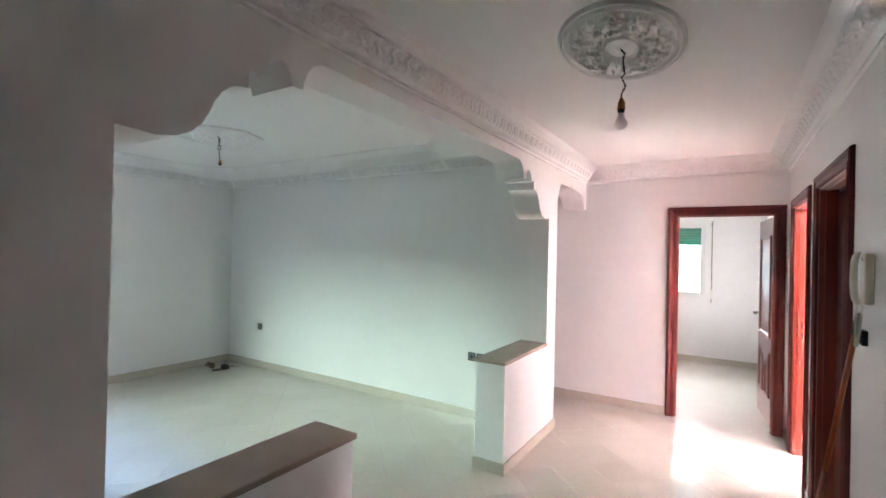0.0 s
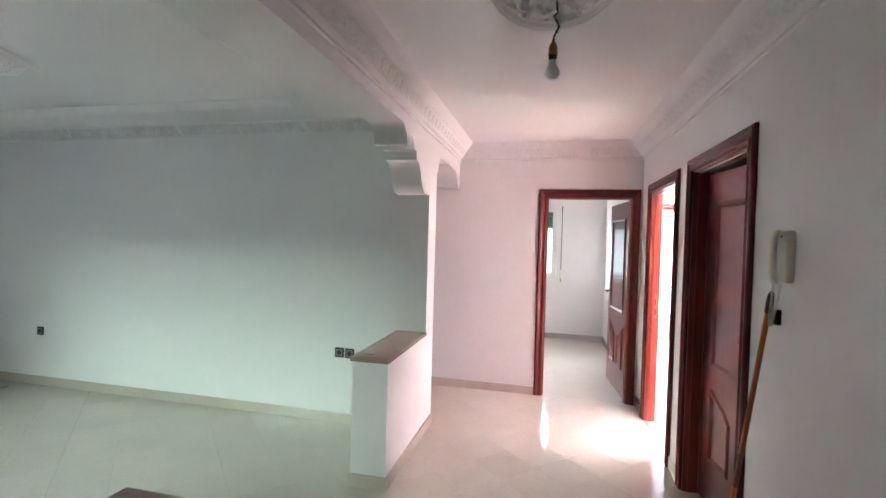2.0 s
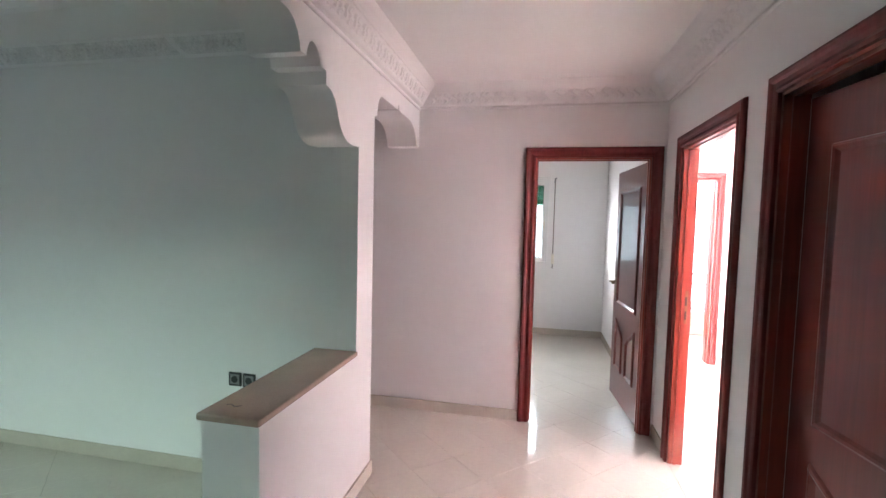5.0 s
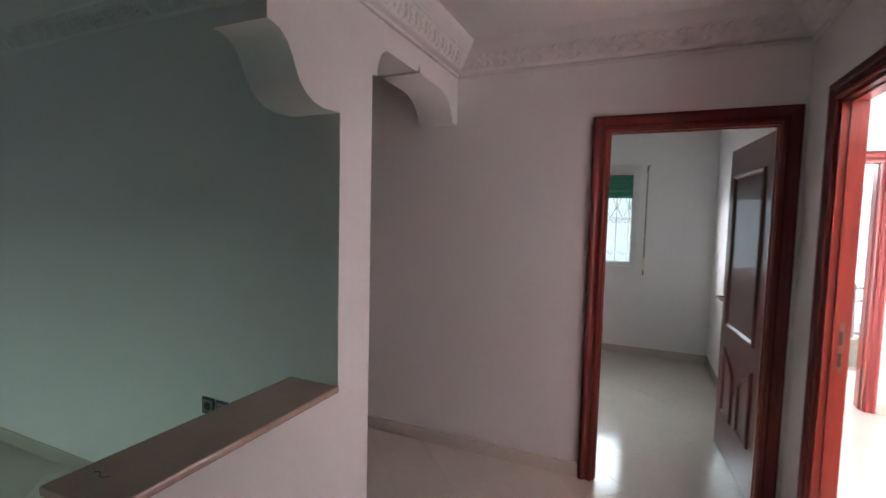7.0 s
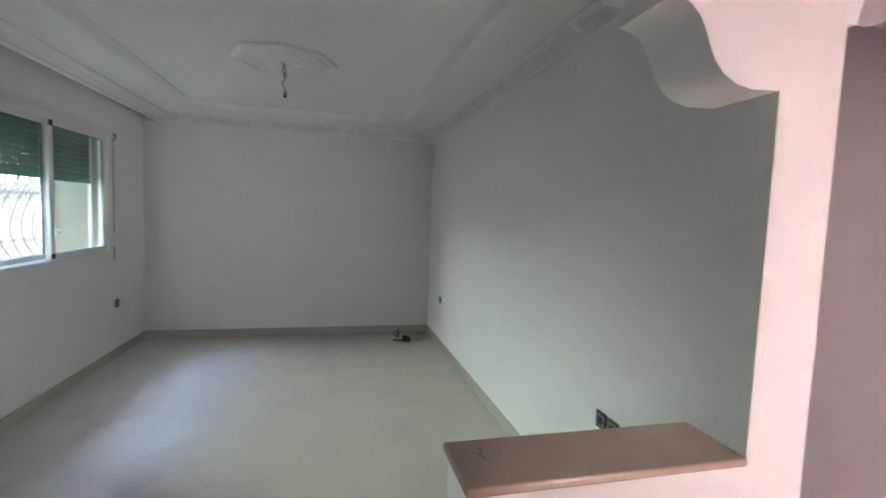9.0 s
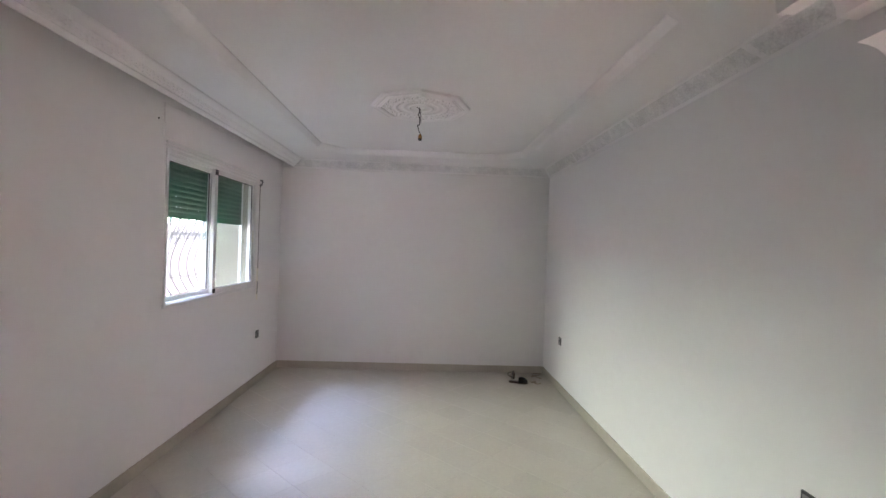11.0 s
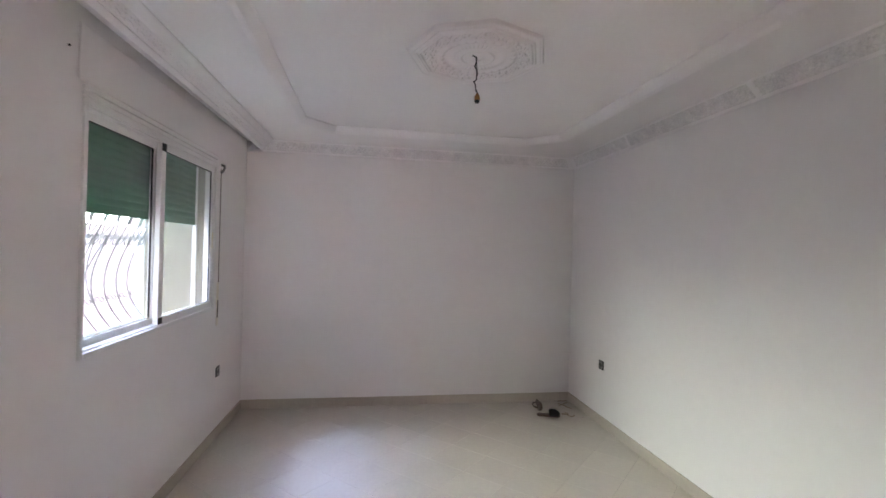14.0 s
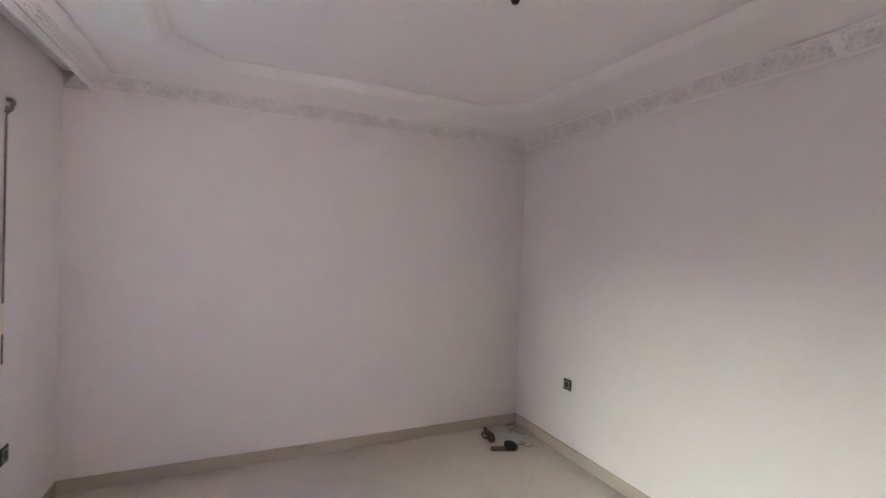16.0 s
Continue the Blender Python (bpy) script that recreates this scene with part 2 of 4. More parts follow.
wall("wall_dark_box_east", (2.25, 2.15, 0), (2.4, 3.98, TOP), 1)


def arc(p, q, bulge, n=7):
    """Points from p to q on a bow; bulge is its height over half the chord."""
    p, q = Vector(p), Vector(q)
    side = Vector((-(q - p).y, (q - p).x)) * bulge * 0.5
    return [tuple(p.lerp(q, k / n) + side * math.sin(math.pi * k / n)) for k in range(1, n)]


def corbel():
    """Half of the scalloped arch, as distance from the jamb and height."""
    pts = [(0.0, 1.914), (0.10, 1.908)]
    pts += [(0.155, 1.918), (0.20, 1.942), (0.232, 1.975), (0.252, 2.012), (0.268, 2.05), (0.29, 2.085), (0.322, 2.112), (0.352, 2.122), (0.382, 2.126)]
    pts += [(0.382, 2.186), (0.442, 2.188)]
    pts += [(0.446, 2.215), (0.462, 2.245), (0.487, 2.262), (0.512, 2.266), (0.535, 2.252), (0.552, 2.222), (0.560, 2.190)]
    pts += [(0.606, 2.190), (0.612, 2.222), (0.628, 2.262), (0.655, 2.294), (0.69, 2.311), (0.73, 2.316)]
    return pts


J0, J1 = 0.900, 4.272
outline = [(-1.3, 0), (1.818, 0), (1.818, 0.79), (J0, 0.79)]
outline += [(J0 + d, z) for d, z in corbel()]
outline += [(J1 - d, z) for d, z in reversed(corbel())]
outline += [(J1, 0.79), (3.392, 0.79), (3.392, 0), (4.500, 0), (4.500, 2.128), (4.540, 2.135)]
outline += [(4.546, 2.175), (4.560, 2.215), (4.585, 2.250), (4.620, 2.268), (4.90, 2.266), (4.935, 2.272), (4.951, 2.312), (4.966, 2.272), (5.0, 2.266), (5.20, 2.262)]
outline += [(5.27, 2.252), (5.33, 2.228), (5.375, 2.19), (5.405, 2.145), (5.418, 2.105), (FAR, 2.102), (FAR, TOP), (-1.3, TOP)]
bm = bmesh.new()
extrude(bm, outline, lambda u, v, w: (w, u, v), LX1, HX0)
bmesh.ops.recalc_face_normals(bm, faces=bm.faces)
sharpen(bm, 32)
tagged(finish("wall_arched", bm, PAINT, smooth=True), "white plaster partition with a scalloped arch over a wide opening", "wall", kind="structure")


# ---- marble caps on the low walls ----
def cap(y0, y1, mark=None):
    top = thing("marble_cap", "polished brown marble slab capping the low wall", "wall cap", group="caps of the low walls")
    bm = bmesh.new()
    box(bm, LX1 - 0.012, y0, 0.79, HX0 + 0.010, y1, 0.817)
    part("slab", bm, MARBLE, top, bevel=0.007)
    if mark:
        bm = bmesh.new()
        tube(bm, [(mark[0] + 0.012 * k, mark[1] + 0.008 * math.sin(k * 1.4), 0.8172) for k in range(6)], 0.0016, 5)
        part("crack", bm, SEAL, top, "dark chipped crack")


cap(J0 + 0.001, 1.836)
cap(3.374, J1 - 0.001, (-1.29, 3.47))


# ---- ceilings ----
def slab(name, x0, y0, x1, y1, z, label):
    bm = bmesh.new()
    box(bm, x0, y0, z, x1, y1, TOP + 0.1)
    return tagged(finish(name, bm, PLASTER), label, "ceiling", kind="structure")


slab("ceiling_hall", HX0, -1.3, HX1, FAR, HZ, "smooth white plaster ceiling")
slab("ceiling_passage", -3.0, 4.505, LX1, FAR, HZ, "smooth white plaster ceiling")
slab("ceiling_bedroom", -2.7, FAR + THK, 0.725, 8.40, 2.58, "smooth white plaster ceiling")
slab("ceiling_side_room", HX1 + THK, 4.13, 3.8, 7.53, 2.6, "smooth white plaster ceiling")
# lid of the unseen dark box behind the ajar door
slab("ceiling_dark_box", HX1 + THK, 2.15, 2.25, 3.98, 2.5, "smooth white plaster ceiling")

# living room: a lower border and a raised tray with cut corners
TX0, TX1, TY0, TY1, CUT = -5.20, -1.86, 1.64, 3.76, 0.22


def tray_ring(g):
    """The tray's outline, grown outwards by g."""
    x0, x1, y0, y1, c = TX0 - g, TX1 + g, TY0 - g, TY1 + g, CUT + 0.586 * g
    return [(x0 + c, y0), (x1 - c, y0), (x1, y0 + c), (x1, y1 - c), (x1 - c, y1), (x0 + c, y1), (x0, y1 - c), (x0, y0 + c)]


bm = bmesh.new()
steps = [(0.070, BZ), (0.060, BZ + 0.003), (0.042, BZ + 0.010), (0.024, BZ + 0.024), (0.010, BZ + 0.036), (0.002, BZ + 0.044), (0.0, BZ + 0.046), (-0.002, CZ)]
rings = [[bm.verts.new((x, y, z)) for x, y in tray_ring(g)] for g, z in steps]
for a, b in zip(rings, rings[1:]):
    for i in range(8):
        bm.faces.new((a[i], a[(i + 1) % 8], b[(i + 1) % 8], b[i]))
bm.faces.new(rings[-1])
o = [bm.verts.new((x, y, BZ)) for x, y in ((LX0, LY0 - 0.15), (LX1, LY0 - 0.15), (LX1, LY1), (LX0, LY1))]
r0 = rings[0]
for f in ((o[0], o[1], r0[1], r0[0]), (o[1], r0[2], r0[1]), (o[1], o[2], r0[3], r0[2]), (o[2], r0[4], r0[3]), (o[2], o[3], r0[5], r0[4]), (o[3], r0[6], r0[5]), (o[3], o[0], r0[7], r0[6]), (o[0], r0[0], r0[7])):
    bm.faces.new(f)
bmesh.ops.recalc_face_normals(bm, faces=bm.faces)
top = [bm.verts.new((x, y, TOP + 0.1)) for x, y in ((LX0, LY0 - 0.15), (LX1, LY0 - 0.15), (LX1, LY1), (LX0, LY1))]
bm.faces.new(top)
for i in range(4):
    bm.faces.new((o[i], o[(i + 1) % 4], top[(i + 1) % 4], top[i]))
tagged(finish("ceiling_living", bm, PLASTER), "white plaster ceiling with a raised tray and cut corners", "ceiling", kind="structure")


# ---- carved plaster cornices ----
def leaf_relief(s, w):
    """Height 0..1 of a repeating scroll-leaf ornament; s runs along in repeats, w across from 0 to 1."""
    p = s - math.floor(s)
    h = 0.0
    for cx, cy, ang, ln, wd in ((0.22, 0.50, 0.9, 0.34, 0.10), (0.30, 0.62, -0.5, 0.26, 0.09), (0.48, 0.35, 0.5, 0.30, 0.09), (0.62, 0.60, 1.2, 0.30, 0.09),
                                (0.74, 0.40, -0.8, 0.30, 0.10), (0.88, 0.62, 0.3, 0.24, 0.09), (0.08, 0.30, -1.1, 0.26, 0.09), (0.50, 0.78, 0.0, 0.20, 0.07), (0.95, 0.22, 0.2, 0.20, 0.07)):
        for k in (-1, 0, 1):
            dx, dy = (p - cx + k) * 1.1, w - cy
            u, v = dx * math.cos(ang) + dy * math.sin(ang), -dx * math.sin(ang) + dy * math.cos(ang)
            v += 0.35 * u * u / ln
            e = (u / ln * 2) ** 2 + (v / wd * 2) ** 2
            if e < 1:
                h = max(h, (1 - e) ** 0.5 * (0.75 + 0.25 * math.cos(u * 90)))
    return h


def scroll_relief(s, w):
    """Upright S-shaped leaves with curled ends and a dentil row along the top edge."""
    if w > 0.84:
        return 0.9 if (s * 9) % 1.0 < 0.55 and w > 0.87 else 0.15
    w /= 0.84
    h = 0.0
    for k in (-1, 0, 1):
        x = s - math.floor(s) - 0.5 + k
        d = x - 0.20 * math.sin(2 * math.pi * w)
        wide = 0.06 + 0.10 * math.sin(math.pi * w) * (0.7 + 0.3 * math.cos(w * 40))
        h = max(h, 1 - (d / wide) ** 2)
        for cx, cy in ((-0.27, 0.26), (0.27, 0.74)):
            r = math.hypot(x - cx, (w - cy) * 0.75)
            h = max(h, 0.95 - abs(r - 0.12) / 0.055, 0.9 - r / 0.06)
        e = math.hypot(x - 0.5, (w - 0.5) * 0.6)
        h = max(h, 0.8 - e / 0.12)
    return max(0.0, min(1.0, h)) ** 0.6


def cornice(name, prof, band, depth, repeat, rect, sides, label, carved=None, relief=leaf_relief, joint=None):
    """A moulding round the inside of rect; prof: (distance from wall, height) from the wall up; band: the carved stretch of prof as fractions of its length."""
    x0, y0, x1, y1 = rect
    pts = [Vector(p) for p in prof]
    lens = [0.0]
    for a, b in zip(pts, pts[1:]):
        lens.append(lens[-1] + (b - a).length)
    nd = 26
    fine = []
    ts = sorted(set([l / lens[-1] for l in lens] + [band[0] + (band[1] - band[0]) * k / nd for k in range(nd + 1)]))
    for t in ts:
        d = t * lens[-1]
        i = max(j for j in range(len(pts) - 1) if lens[j] <= d + 1e-9)
        f = (d - lens[i]) / max(lens[i + 1] - lens[i], 1e-9)
        n = pts[i + 1] - pts[i]
        n = Vector((n.y, -n.x)).normalized()
        fine.append((pts[i].lerp(pts[i + 1], min(f, 1)), n, (t - band[0]) / (band[1] - band[0])))
    place = {
        "w": (lambda a, d, z: (x0 + d, a, z), y0, y1), "e": (lambda a, d, z: (x1 - d, a, z), y0, y1),
        "s": (lambda a, d, z: (a, y0 + d, z), x0, x1), "n": (lambda a, d, z: (a, y1 - d, z), x0, x1)}
    bm = bmesh.new()
    for side in sides:
        put, a0, a1 = place[side]
        cols, bare = [], {}
        n = max(2, int((a1 - a0) / 0.0065))
        for k in range(n + 1):
            t = k / n
            col = []
            for p, nn, w in fine:
                lo, hi = a0 + p.x, a1 - p.x
                a = lo + (hi - lo) * t
                plain = not lo + 0.05 < a < hi - 0.05 or (joint is not None and side == "n" and (a - joint[0] + 0.018) % joint[1] < 0.036)
                h = depth * (relief(a / repeat, w) - 0.45) if 0.02 < w < 0.98 and not plain else 0.0
                bare[k] = plain
                col.append(bm.verts.new(put(a, p.x + nn.x * h, p.y + nn.y * h)))
            cols.append(col)
        for k, (a, b) in enumerate(zip(cols, cols[1:])):
            for i in range(len(fine) - 1):
                f = bm.faces.new((a[i], a[i + 1], b[i + 1], b[i]))
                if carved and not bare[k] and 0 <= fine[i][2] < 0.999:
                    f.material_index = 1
    sharpen(bm)
    ob = finish(name, bm, PLASTER, smooth=True)
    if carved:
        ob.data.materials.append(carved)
    return tagged(ob, label, "cornice", kind="structure")


hall_prof = [(0.0, 2.388), (0.014, 2.388), (0.014, 2.405), (0.005, 2.407), (0.005, 2.413), (0.026, 2.415), (0.038, 2.424), (0.114, 2.502), (0.124, 2.504), (0.126, 2.515), (0.138, 2.519), (0.146, 2.532), (0.162, HZ)]
cornice("cornice_hall", hall_prof, (0.34, 0.72), 0.011, 0.105, (HX0, -1.3, HX1, FAR), "wens", "white plaster cornice carved with scrolling leaves", relief=scroll_relief)
liv_prof = [(0.0, 2.424), (0.012, 2.424), (0.014, 2.434), (0.020, 2.437), (0.088, 2.508), (0.096, 2.510), (0.100, BZ)]
cornice("cornice_living", liv_prof, (0.20, 0.87), 0.012, 0.10, (LX0, LY0, LX1, LY1), "wen", "white plaster cornice with a dusty carved leaf band, greyed for its relief shade", CARVED, joint=(-4.65, 1.22))
box_prof = [(0.145, 2.52), (0.132, 2.432), (0.150, 2.432), (0.154, 2.446), (0.168, 2.450), (0.232, 2.492), (0.240, 2.492), (0.250, 2.506), (0.268, 2.510), (0.268, BZ)]
cornice("cornice_window", box_prof, (0.50, 0.76), 0.013, 0.10, (LX0 - 0.13, LY0, LX1 + 0.13, LY1), "s", "white plaster cornice standing off above the window wall").matrix_world = SKEW


# ---- ceiling medallions ----
def medallion(cx, cy, z, rx, ry, height, pieces, label, eight=False):
    """A plaster rose in concentric pieces; pieces: (name, inner and outer radius as shares)."""
    top = thing("ceiling_medallion", label, "ceiling medallion", pose(cx, cy, z))
    na = 320
    for name, r0, r1 in pieces:
        bm = bmesh.new()
        n = max(3, int((r1 - r0) * 110))
        rings = []
        for i in range(n + 1):
            r = max(r0 + (r1 - r0) * i / n, 0.004)
            ring = []
            for k in range(na):
                a = 2 * math.pi * k / na
                rr = r
                if eight:
                    f = (a / (math.pi / 4)) % 1.0 - 0.5
                    m = min(1.0, max(0.0, (r - 0.58) / 0.18))
                    rr = r * (math.cos(math.pi / 8) / math.cos(f * math.pi / 4) * m + (1 - m))
                ring.append(bm.verts.new((rx * rr * math.cos(a), ry * rr * math.sin(a), -height(r, a))))
            rings.append(ring)
        for a, b in zip(rings, rings[1:]):
            for k in range(na):
                bm.faces.new((a[k], a[(k + 1) % na], b[(k + 1) % na], b[k]))
        if r0 == 0:
            bm.faces.new(rings[0])
        part(name, bm, PLASTER, top, smooth=True)
    return top


def bump1(r, c, w):
    d = abs(r - c) / w
    return 0.5 + 0.5 * math.cos(math.pi * d) if d < 1 else 0.0


def oval_height(r, a):
    h = 0.006
    h += 0.016 * bump1(r, 0.90, 0.05) + 0.012 * bump1(r, 0.97, 0.03)
    if r > 0.985:
        h *= max(0.0, (1 - r) / 0.015)
    if 0.30 < r < 0.82:
        edge = min(1.0, (r - 0.30) / 0.05, (0.82 - r) / 0.06)
        x, y = 0.262 * r * math.cos(a), 0.415 * r * math.sin(a)
        n = noise.noise((x * 26, y * 26, 0.3)) + 0.45 * noise.noise((x * 60, y * 60, 4.1)) + 0.25 * leaf_relief(a / (2 * math.pi) * 8, (r - 0.28) / 0.56)
        h += edge * (0.020 * min(1.0, max(0.0, (n + 0.02) / 0.22)) + 0.006 * max(0.0, noise.noise((x * 95, y * 95, 8.0))))
    h += 0.008 * (1 if r < 0.27 else 0) + 0.008 * bump1(r, 0.27, 0.04) + 0.010 * bump1(r, 0.0, 0.12)
    return h


def octagon_height(r, a):
    turn = a / (2 * math.pi)
    h = 0.016 + 0.010 * bump1(r, 0.865, 0.022) + 0.012 * bump1(r, 0.82, 0.028) + 0.008 * bump1(r, 0.985, 0.02)
    if r > 0.985:
        h *= max(0.0, (1 - r) / 0.015)
    if 0.89 < r < 0.965:
        h += 0.006 * abs(math.sin(turn * 120 * math.pi)) * bump1(r, 0.928, 0.045)
    if 0.58 < r < 0.79:
        x, y = 0.38 * r * math.cos(a), 0.38 * r * math.sin(a)
        h += 0.011 * max(0.0, leaf_relief(turn * 16, (r - 0.56) / 0.24), min(1.0, 2.5 * noise.noise((x * 55, y * 55, 2.0))))
    if 0.44 < r < 0.58:
        h += 0.010 * (0.35 + 0.65 * abs(math.sin(turn * 26 * math.pi))) * bump1(r, 0.51, 0.065)
    if 0.27 < r < 0.42:
        h += 0.005 * abs(math.sin(turn * 40 * math.pi)) * bump1(r, 0.36, 0.07)
    h += 0.006 * bump1(r, 0.23, 0.03) + 0.012 * bump1(r, 0.0, 0.15) * (0.7 + 0.3 * abs(math.sin(turn * 12 * math.pi)))
    return h


medallion(-0.175, 2.51, HZ - 0.001, 0.262, 0.415, oval_height, (("boss", 0, 0.31), ("leaf_band", 0.31, 0.84), ("rim", 0.84, 1.0)), "oval white plaster ceiling medallion with raised acanthus leaves")
medallion(-3.56, 2.69, CZ - 0.001, 0.385, 0.37, octagon_height, (("boss", 0, 0.43), ("leaf_band", 0.43, 0.76), ("rim", 0.76, 1.0)), "octagonal white plaster ceiling medallion with fine carving", True)


# ---- bare lamps on wires ----
def pendant(x, y, ztop, zend, bulb, label):
    p = thing("pendant_lamp", label, "pendant lamp", pose(x, y, ztop))
    n = 14
    rnd = random.Random(int(1000 * zend))
    line = [(0.010 * math.sin(k * 1.3) * (k / n) + rnd.uniform(-0.004, 0.004), 0.010 * math.cos(k * 0.9) * (k / n) + rnd.uniform(-0.004, 0.004), -(ztop - zend) * k / n) for k in range(n + 1)]
    line[0] = (-0.01, -0.02, 0.0)
    e = line[-1]
    bm = bmesh.new()
    tube(bm, line, 0.0034 if bulb else 0.0026, 6)
    part("wire", bm, WIRE, p, "twisted dark wire", smooth=True)
    bm = bmesh.new()
    tube(bm, [(a + 0.005 * math.sin(k * 2.2), b + 0.005 * math.cos(k * 2.2), c) for k, (a, b, c) in enumerate(line)], 0.0024, 6)
    part("wire", bm, GREYP if bulb else WIRE, p, smooth=True)
    if not bulb:
        bm = bmesh.new()
        tube(bm, [(-0.02, 0.0, 0.0), (-0.035, 0.01, -0.05), (-0.05, 0.012, -0.10), (-0.045, 0.012, -0.106), (-0.03, 0.01, -0.06), (-0.012, 0.0, 0.0)], 0.0026, 6)
        part("loose_wire", bm, GREYP, p, smooth=True)
    bm = bmesh.new()
    lathe(bm, [(0.005, 0.0), (0.008, -0.004), (0.011, -0.012), (0.0155, -0.020), (0.016, -0.040), (0.0175, -0.042), (0.0175, -0.052)], e[:2], 18)
    hold = part("lamp_holder", bm, HOLDER, p, "amber bakelite lamp holder", smooth=True, bevel=0.001)
    hold.location.z = e[2]
    if not bulb:
        hold.scale = (0.85, 0.85, 0.66)
    bm = bmesh.new()
    lathe(bm, [(0.0155, -0.052), (0.0155, -0.062), (0.0125, -0.067), (0.012, -0.073)], e[:2], 18)
    part("socket_ring", bm, SEAL, hold, smooth=True)
    if bulb:
        bm = bmesh.new()
        prof = [(0.0125, -0.070), (0.0135, -0.082), (0.018, -0.094)] + [(0.0275 * math.sin(radians(a)), -0.118 + 0.0275 * math.cos(radians(a))) for a in (42, 60, 80, 100, 120, 140, 160, 176)]
        lathe(bm, prof, e[:2], 24)
        part("bulb", bm, BULB, hold, "frosted glass bulb, unlit", smooth=True)
    return p


pendant(-0.163, 2.50, HZ - 0.03, 2.312, True, "bare light bulb hanging on a twisted wire from the medallion")
pendant(-3.52, 2.68, CZ - 0.02, 2.360, False, "empty amber lamp holder hanging on twisted wires")


# ---- skirtings ----
def skirting(name, x0, y0, x1, y1):
    bm = bmesh.new()
    box(bm, x0, y0, 0.0, x1, y1, 0.085)
    return tagged(finish(name, bm, SKIRT, bevel=0.003), "beige ceramic skirting tiles", "baseboard", kind="structure")


S = 0.012
skirting("baseboard", LX0, LY0, LX0 + S, LY1)
skirting("baseboard", LX0 + S, LY1 - S, LX1, LY1)
skirting("baseboard", LX0 + S, LY0, LX1, LY0 + S).matrix_world = SKEW
skirting("baseboard", -3.0, FAR - S, -0.268, FAR)
skirting("baseboard", HX1 - S, 5.178, HX1, FAR)
skirting("baseboard", HX1 - S, 3.998, HX1, 4.212)
skirting("baseboard", HX1 - S, -1.3, HX1, 3.008)
skirting("baseboard", HX0, 3.392, HX0 + S, 4.500)
skirting("baseboard", LX1 - S, 3.392 - S, HX0 + S, 3.392)
skirting("baseboard", LX1 - S, 3.392, LX1, LY1 - S)
skirting("baseboard", LX1, 4.500, HX0 + S, 4.500 + S)
skirting("baseboard", HX0, -1.3, HX0 + S, 1.818)
skirting("baseboard", LX1 - S, 1.818, HX0 + S, 1.818 + S)
skirting("baseboard", LX1 - S, 0.94, LX1, 1.818)
skirting("baseboard", -2.7, 8.40 - S, 0.725, 8.40)
skirting("baseboard", 0.725 - S, 5.66, 0.725, 8.40 - S)
skirting("baseboard", 1.845, 7.53 - S, 3.8, 7.53)


# ---- doors ----
def frame_sweep(bm, W, H, prof):
    """Runs a moulding up, over and down round an opening W x H; prof: (outwards from the opening, proud of the wall)."""
    rows = []
    for g, d in prof:
        rows.append([bm.verts.new(p) for p in ((-g, -d, 0), (-g, -d, H + g), (W + g, -d, H + g), (W + g, -d, 0))])
    n = len(rows)
    for i in range(n):
        a, b = rows[i], rows[(i + 1) % n]
        for k in range(3):
            bm.faces.new((a[k], a[k + 1], b[k + 1], b[k]))
    bm.faces.new([r[0] for r in rows])
    bm.faces.new([r[3] for r in rows][::-1])


CASING = [(-0.006, 0.0), (-0.006, 0.016), (0.006, 0.020), (0.012, 0.016), (0.020, 0.013), (0.034, 0.015), (0.044, 0.022), (0.056, 0.024), (0.066, 0.020), (0.071, 0.010), (0.071, 0.0)]


def mould_ring(bm, poly, w, h, y0):
    """A raised rounded moulding along a closed outline poly of (x, z), on the face y = y0 towards +y."""
    c = Vector((sum(p[0] for p in poly) / len(poly), sum(p[1] for p in poly) / len(poly)))
    n = len(poly)

    def inset(g):
        out = []
        for i in range(n):
            p, a, b = Vector(poly[i]), Vector(poly[i - 1]), Vector(poly[(i + 1) % n])
            e1, e2 = (p - a).normalized(), (b - p).normalized()
            n1, n2 = Vector((-e1.y, e1.x)), Vector((-e2.y, e2.x))
            if (c - p).dot(n1) < 0:
                n1 = -n1
            if (c - p).dot(n2) < 0:
                n2 = -n2
            m = (n1 + n2).normalized()
            out.append(p + m * g / max(m.dot(n1), 0.3))
        return out

    rings = [(0, 0), (0.15, 0.75), (0.4, 1.0), (0.65, 0.8), (0.85, 0.3), (1.0, 0)]
    vs = [[bm.verts.new((q.x, y0 + h * k, q.y)) for q in inset(w * g)] for g, k in rings]
    for a, b in zip(vs, vs[1:]):
        for i in range(n):
            bm.faces.new((a[i], a[(i + 1) % n], b[(i + 1) % n], b[i]))


def leaf(parent, W, H, at, sides=(1,)):
    """A panelled door leaf, hinged at its own x = 0, its faces at y = 0 and y = -0.04."""
    bm = bmesh.new()
    box(bm, 0, -0.04, 0.008, W, 0, H)
    lf = part("leaf", bm, MAHOGANY, parent, "varnished mahogany leaf with raised panel mouldings", bevel=0.003)
    lf.matrix_local = at
    m = 0.125
    polys = [[(m, 0.84), (W - m, 0.84), (W - m, 1.83), (m, 1.83)],
             [(m, 0.27), (W / 2 - 0.05, 0.27), (W / 2 - 0.05, 0.57), (W / 2 - 0.10, 0.62), (m, 0.71)],
             [(W / 2 + 0.05, 0.27), (W - m, 0.27), (W - m, 0.71), (W / 2 + 0.10, 0.62), (W / 2 + 0.05, 0.57)]]
    for poly in polys:
        bm = bmesh.new()
        mould_ring(bm, poly, 0.034, 0.014, 0.0)
        part("panel_moulding", bm, MAHOGANY, lf, smooth=False)
    return lf


